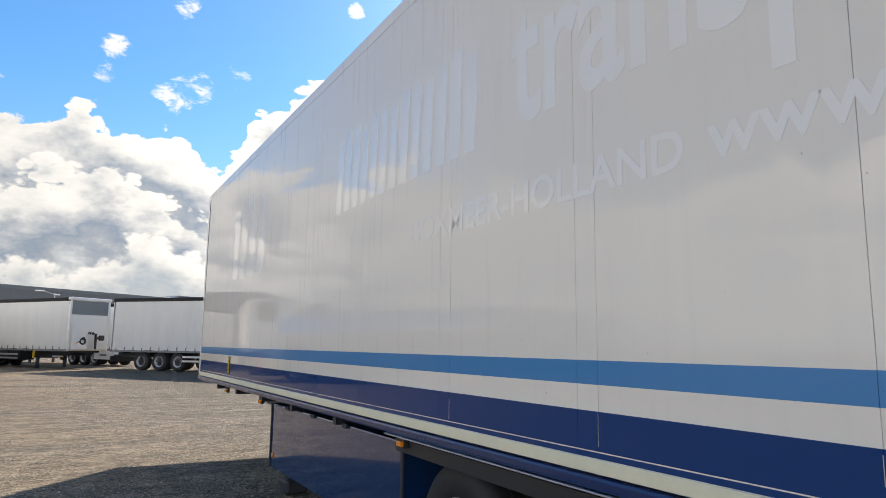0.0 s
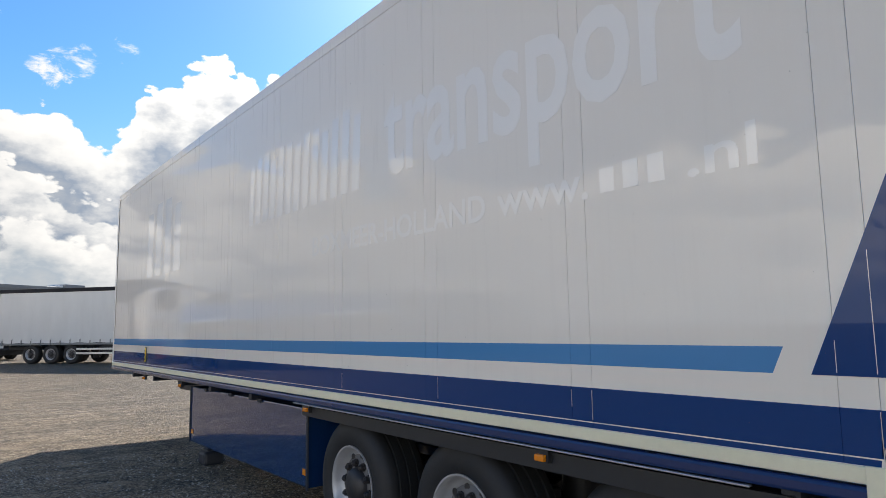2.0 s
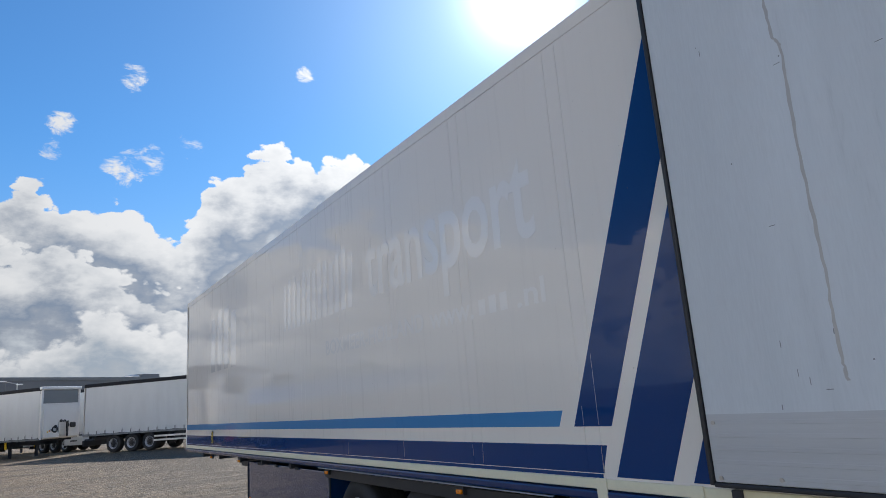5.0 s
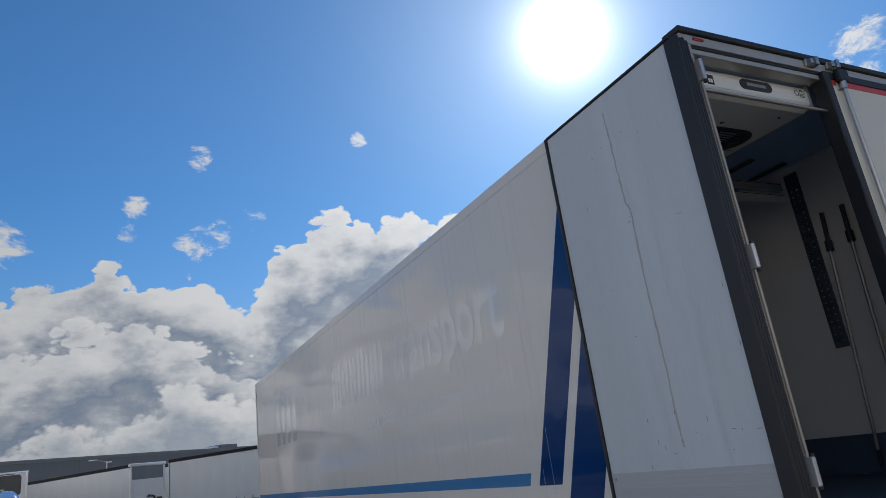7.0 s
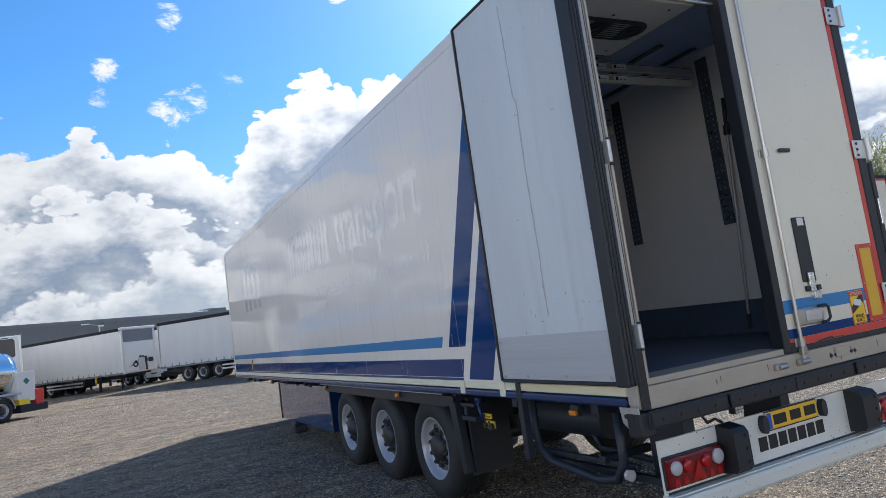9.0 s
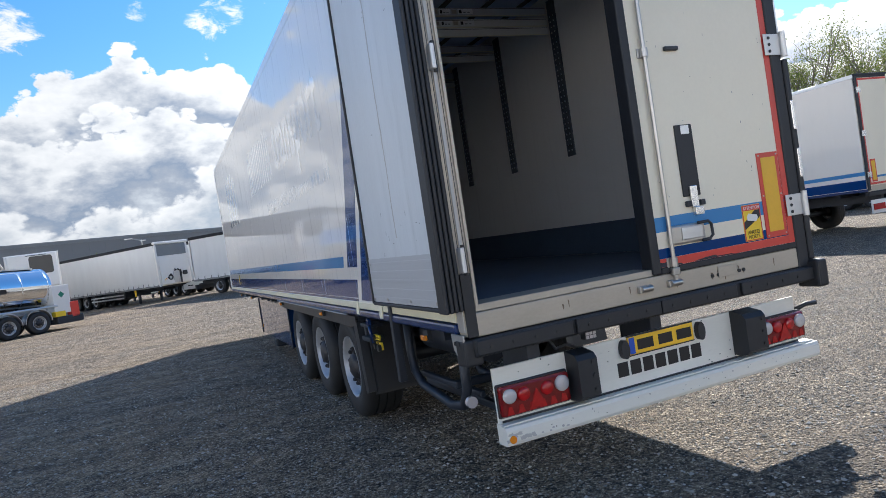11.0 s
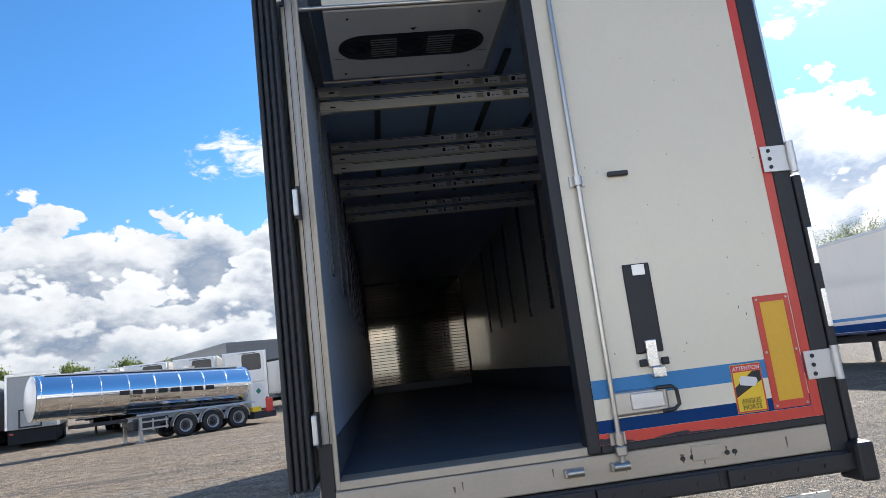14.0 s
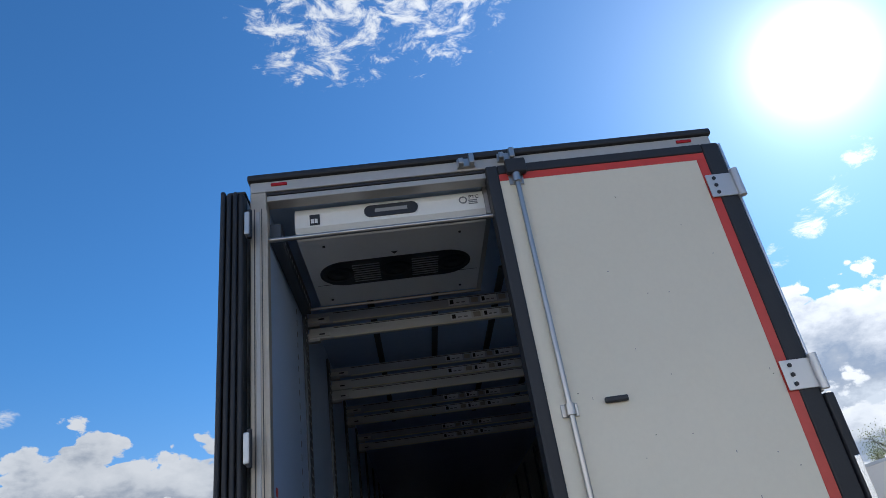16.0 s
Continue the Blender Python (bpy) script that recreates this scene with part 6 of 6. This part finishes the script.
# tanker: rear at x=0, going towards -x when placed
def tanker():
    v = thing("tank_trailer", "polished steel tank trailer on three axles", "tanker")
    LT, R = 9.9, 0.94
    tilt = radians(2.6)
    prof = [(0.0, 0.0), (0.02, 0.35), (0.10, 0.72), (0.20, R)]
    prof += [(0.20 + (LT - 0.4) * k / 12, R) for k in range(1, 13)]
    prof += [(LT - 0.10, 0.72), (LT - 0.02, 0.35), (LT, 0.0)]
    b = lathe(bmesh.new(), [(x, max(r, 0.001)) for x, r in prof], 56)
    place = Matrix.Translation((0.42, 0, 1.98)) @ Matrix.Rotation(-tilt, 4, "Y")
    barrel = part("barrel", b, "mirror", v, "mirror-polished cylindrical barrel", smooth=50)
    barrel.matrix_basis = place
    for k in range(9):
        x = 0.35 + k * (LT - 0.7) / 8
        part("seam_band", lathe(bmesh.new(), [(x - 0.02, R + 0.001), (x - 0.014, R + 0.006), (x + 0.014, R + 0.006), (x + 0.02, R + 0.001)], 56), "alubright", barrel)
    part("front_head", lathe(bmesh.new(), [(LT - 0.17, R + 0.004), (LT - 0.09, 0.73), (LT - 0.01, 0.36), (LT + 0.012, 0.001)], 48), "white", barrel)
    part("catwalk", B(0.6, LT - 0.6, -0.28, 0.28, R - 0.01, R + 0.05), "alu", barrel)
    for x in (3.0, 6.5):
        part("hatch", tube(bmesh.new(), (x, 0, R), (x, 0, R + 0.14), 0.25, 20), "steel", barrel)
    # maker's lettering as plain dark bars
    for k in range(8):
        x = 6.18 - 0.56 * k
        m = part("maker_mark", B(-0.21, 0.21, -0.010, 0.004, -0.10, 0.10), "black", barrel, smooth=0)
        m.matrix_basis = Matrix.Rotation(radians(0), 4, "X") @ Matrix.Translation((x + 0.13, -R - 0.004, -0.01))
    for body, x0, w, zz in (("TANK", 6.08, 0.48, -0.24), ("VEHICLE MANUFACTURER", 6.08, 2.28, -0.42)):
        me = lettering(body, 0.15, 0.004, w)
        me.transform(Matrix.Diagonal((-1, 1, 1, 1)))
        me.materials.append(M["black"])
        m = part("lettering", me, "black", barrel)
        m.matrix_basis = Matrix.Translation((x0, -math.sqrt(R * R - zz * zz) - 0.010, zz)) @ Matrix.Rotation(-math.asin(zz / R), 4, "X")
    for yy in (-0.55, 0.45):
        part("chassis_rail", B(0.2, 6.5, yy, yy + 0.1, 0.92, 1.10), "zinc", v)
        part("gooseneck", B(6.5, LT - 1.3, yy, yy + 0.1, 0.98, 1.12), "plastic", v)
    part("hose_tube", tube(bmesh.new(), (0.6, -1.10, 1.12), (LT - 3.6, -1.10, 1.20), 0.055, 12), "alu", v, "aluminium hose tube")
    for xx in (1.55, 2.86, 4.17):
        part("axle", tube(bmesh.new(), (xx, -0.9, 0.5), (xx, 0.9, 0.5), 0.07, 10), "chassis", v)
        wheel(v, xx, -1.2, 0.5, 90, 8)
        wheel(v, xx, 1.2, 0.5, -90, 8)
        for yy in (-1.2, 0.83):
            bq = bmesh.new()
            pts = [(xx + 0.60 * math.cos(t), 0.52 + 0.60 * math.sin(t)) for t in [math.pi * k / 14 for k in range(15)]]
            outer = pts + [(xx + 0.575 * math.cos(t), 0.52 + 0.575 * math.sin(t)) for t in [math.pi * k / 14 for k in range(14, -1, -1)]]
            part("mudguard", prism(bq, outer, "y", yy, yy + 0.37), "alu", v)
    part("rear_cabinet", B(-0.05, 0.75, -1.1, 1.1, 0.75, 2.05, bev=0.03), "white", v, "white rear cabinet")
    sgn = part("hazard_label", prism(bmesh.new(), [(0.2, 1.62), (0.35, 1.47), (0.5, 1.62), (0.35, 1.77)], "y", -1.106, -1.101), "green", v, smooth=0)
    part("extinguisher_box", B(-0.38, 0.0, -1.15, -0.80, 0.50, 1.22, bev=0.02), "red", v, "red extinguisher box")
    part("extinguisher_box", B(0.30, 0.78, -1.18, -0.85, 0.62, 0.86, bev=0.02), "sign", v, "yellow box")
    part("rear_bumper", B(-0.55, 0.7, -1.15, 1.15, 0.28, 0.62, bev=0.03), "chassis", v)
    for yy in (-1.0, 0.86):
        part("landing_leg", B(6.05, 6.19, yy, yy + 0.14, 0.03, 1.1), "zinc", v)
        part("leg_foot", B(5.96, 6.28, yy - 0.09, yy + 0.23, 0.0, 0.06), "zinc", v)
    for z in (0.55, 0.85):
        part("side_ladder", B(4.95, 6.2, -1.15, -1.11, z, z + 0.07), "zinc", v)
    for xx in (5.0, 5.6, 6.15):
        part("side_ladder", B(xx, xx + 0.06, -1.15, -1.10, 0.50, 1.0), "zinc", v)
    part("valve_box", B(5.2, 6.4, -0.9, -0.2, 0.55, 0.95, bev=0.03), "chassis", v)
    part("under_tray", B(4.8, 6.3, -0.85, 0.85, 0.70, 1.05, bev=0.05), "plastic", v)
    return v


tk = tanker()
tk.matrix_basis = Matrix.Translation((-6.36, 32.81, gz(0, 30))) @ Matrix.Rotation(radians(219.1), 4, "Z") @ Matrix.Diagonal((1, -1, 1, 1))


# waste bin by the hall
bn = thing("waste_bin", "black plastic wheeled waste bin by the concrete hall", "bin")
bb = bmesh.new()
prism(bb, [(-0.30, 0.0), (0.30, 0.0), (0.38, 1.0), (-0.38, 1.0)], "y", -0.32, 0.32)
part("bin_body", bb, "plastic", bn)
part("lid", prism(bmesh.new(), [(-0.42, 1.0), (0.42, 1.0), (0.36, 1.12), (-0.40, 1.06)], "y", -0.36, 0.36), "plastic", bn)
bn.location = (56.6, 23.1, gz(40, 20))


# ---- buildings ----
def warehouse():
    v = thing("warehouse", "long dark grey warehouse clad in metal sheet", "building")
    a, b = Vector((-22, 98, 0)), Vector((44, 140.4, 0))
    n = (b - a).length
    part("wall", B(0, n, 0, 45, 0, 8.6), "clad", v)
    part("parapet", B(-0.1, n, -0.12, 45.2, 8.3, 8.75), "greyband", v)
    for k in range(32):
        part("sheet_joint", B(2.4 * k + 1.2, 2.4 * k + 1.24, -0.03, 0.0, 0.2, 8.3), "greyband", v)
    part("roof_unit", B(45.2, 49.0, 3, 6, 8.6, 9.55, bev=0.1), "clad", v)
    part("roof_unit", B(43.4, 44.8, 3, 5, 8.6, 9.3, bev=0.1), "alu", v)
    v.matrix_basis = Matrix.Translation((*a.xy, gz(40, 60))) @ Matrix.Rotation(math.atan2(b.y - a.y, b.x - a.x), 4, "Z")


warehouse()


def concrete_hall():
    v = thing("concrete_hall", "tall pale concrete hall with upright ribs", "building")
    a, b = Vector((25.1, -2.3, 0)), Vector((109.3, 58.8, 0))
    n = (b - a).length
    H = 11.75
    part("core", B(16, n, -30, -0.25, 0, H - 0.1), "pillar", v)
    slab = mesh_of("wall_panel", B(0, 5.94, -0.24, 0, 0, 1.62, bev=0.015), "concrete")
    for k in range(-4, 11):
        for r in range(7):
            part("wall_panel", slab, "concrete", v).matrix_basis = pose(40.03 + 6.0 * k, 0, 0.10 + 1.645 * r)
    for k in range(-4, 11):
        part("rib", B(40 + 6.0 * k - 0.10, 40 + 6.0 * k + 0.10, 0.001, 0.12, 0.0, H - 0.7, bev=0.02), "pillar", v)
    part("parapet", B(15.8, n, -0.4, 0.2, H - 0.1, H + 0.25), "greyband", v)
    v.matrix_basis = Matrix.Translation((*a.xy, gz(40, 60))) @ Matrix.Rotation(math.atan2(b.y - a.y, b.x - a.x), 4, "Z")
    gr = solid("grass_strip", B(20, n, 0.4, 6.0, 0, 0.04), "grass", "strip of bright green grass by the hall", "grass", kind="stuff")
    gr.matrix_basis = v.matrix_basis.copy()


concrete_hall()


# ---- trees ----
def tree(seed, height, spread, leafy, base):
    r = random.Random(seed)
    v = thing("tree", "tall tree with thin young foliage" if leafy < 1 else "small round tree with dense green leaves", "tree", "trees behind the yard")
    b = bmesh.new()
    tips = []

    def limb(p, d, ln, rad, depth):
        q = p + d * ln
        mid = p + d * ln * 0.5 + Vector((r.uniform(-1, 1), r.uniform(-1, 1), r.uniform(-0.3, 0.3))) * ln * 0.06
        tube(b, p, mid, rad, 6, rad * 0.82, False)
        tube(b, mid, q, rad * 0.82, 6, rad * 0.62, False)
        tips.append((q, depth))
        tips.append((mid, depth))
        if depth < 4:
            for _ in range(3 if depth else 6):
                t = (d + Vector((r.uniform(-1, 1), r.uniform(-1, 1), r.uniform(-0.15, 0.75))) * spread).normalized()
                s = p.lerp(q, r.uniform(0.45, 1.0))
                limb(s, t, ln * r.uniform(0.5, 0.72), rad * 0.5, depth + 1)

    limb(Vector((0, 0, 0)), Vector((0, 0, 1)), height * 0.40, height * 0.018, 0)
    part("trunk", b, "bark", v)
    verts, faces = [], []
    for q, depth in tips:
        if depth < 2:
            continue
        for _ in range(int(9 * leafy) + (8 if leafy < 1 else 2)):
            c = q + Vector((r.gauss(0, 1), r.gauss(0, 1), r.gauss(0, 1))) * (0.030 if leafy < 1 else 0.045) * height
            s = r.uniform(0.0032, 0.0065) * height if leafy < 1 else r.uniform(0.012, 0.024) * height
            e = Euler((r.uniform(0, 6), r.uniform(0, 6), r.uniform(0, 6))).to_matrix()
            k = len(verts)
            for u, w in ((-1, 0), (0, -0.55), (1, 0), (0, 0.55)):
                verts.append(c + e @ Vector((u * s, w * s, 0.15 * s * (u * u))))
            faces.append((k, k + 1, k + 2, k + 3))
    me = bpy.data.meshes.new("crown")
    me.from_pydata([tuple(q) for q in verts], [], faces)
    me.materials.append(M["leaf"])
    part("crown", me, "leaf", v)
    v.location = base
    return v


tA = tree(3, 24, 0.85, 0.36, (84, 50, gz(60, 60)))
tB = tree(8, 23, 0.9, 0.34, (91, 49, gz(60, 60)))
rt = random.Random(11)
for k in range(14):
    az, dist = radians(36 + 1.75 * k), 96 + rt.uniform(-5, 8)
    copy_thing(tA if k % 2 else tB, Matrix.Translation((dist * math.sin(az), dist * math.cos(az) - 3, gz(60, 60))) @ Matrix.Rotation(rt.uniform(0, 6), 4, "Z") @ Matrix.Scale(rt.uniform(0.85, 1.1) * (0.66 if k < 9 else 0.95), 4))
tC = tree(21, 7.9, 0.9, 2.2, (-27.6, 92.8, gz(0, 60)))
for x, y, s in ((-7.8, 87, 0.80), (-40.2, 88.2, 1.12), (-37.6, 89.1, 1.02), (-33.6, 90.8, 1.12), (-47.6, 84.7, 1.14), (-52.5, 82.2, 1.08), (-44.0, 86.2, 0.9), (-60, 80, 1.05)):
    copy_thing(tC, Matrix.Translation((x, y, gz(0, 60))) @ Matrix.Rotation(x, 4, "Z") @ Matrix.Scale(s, 4))

# lamp post by the warehouse
lp = thing("street_lamp", "tall grey street lamp with a flat head", "lamp post")
part("pole", tube(bmesh.new(), (0, 0, 0), (0, 0, 6.2), 0.09, 10, 0.05), "zinc", lp)
part("arm", tube(bmesh.new(), (0, 0, 6.1), (-1.0, 0, 6.4), 0.04, 8), "zinc", lp)
part("lamp_head", B(-1.7, -0.9, -0.14, 0.14, 6.36, 6.48, bev=0.03), "alu", lp)
part("lamp_head", B(-0.12, 0.45, -0.12, 0.12, 6.02, 6.14, bev=0.03), "alu", lp)
lp.location = (-3.3, 78, gz(0, 60))

# ---- loose stones near the trailer ----
rs = np.random.RandomState(4)
N_ST = 105000
ico = [(0.0, 0.0, 0.62), (0.9, 0.1, 0.05), (0.2, 0.95, -0.05), (-0.85, 0.35, 0.08), (-0.4, -0.85, -0.02), (0.6, -0.75, 0.06), (0.0, 0.0, -0.5)]
tri = [(0, 1, 2), (0, 2, 3), (0, 3, 4), (0, 4, 5), (0, 5, 1), (6, 2, 1), (6, 3, 2), (6, 4, 3), (6, 5, 4), (6, 1, 5)]
base = np.array(ico)
px, py = rs.uniform(-6, 8, N_ST), -2.6 + 14.0 * rs.uniform(0, 1, N_ST) ** 1.35
sz = rs.gamma(2.6, 0.0024, N_ST).clip(0.003, 0.020)
ang = rs.uniform(0, 6.283, N_ST)
co, si = np.cos(ang), np.sin(ang)
sq = rs.uniform(0.6, 1.3, (N_ST, 1))
vx = (base[None, :, 0] * co[:, None] * sq - base[None, :, 1] * si[:, None]) * sz[:, None] + px[:, None]
vy = (base[None, :, 0] * si[:, None] * sq + base[None, :, 1] * co[:, None]) * sz[:, None] + py[:, None]
vz = base[None, :, 2] * sz[:, None] * 0.9 + np.array([gz(a, b) for a, b in zip(px, py)])[:, None] + 0.25 * sz[:, None]
vv = np.stack([vx, vy, vz], -1).reshape(-1, 3)
ff = (np.array(tri)[None] + 7 * np.arange(N_ST)[:, None, None]).reshape(-1, 3)
me = bpy.data.meshes.new("loose_stones")
me.from_pydata(vv.tolist(), [], ff.tolist())
me.materials.append(M["stone"])
tagged(new("loose_stones", me), "scattered loose grey stones on the gravel", "stones", kind="stuff")
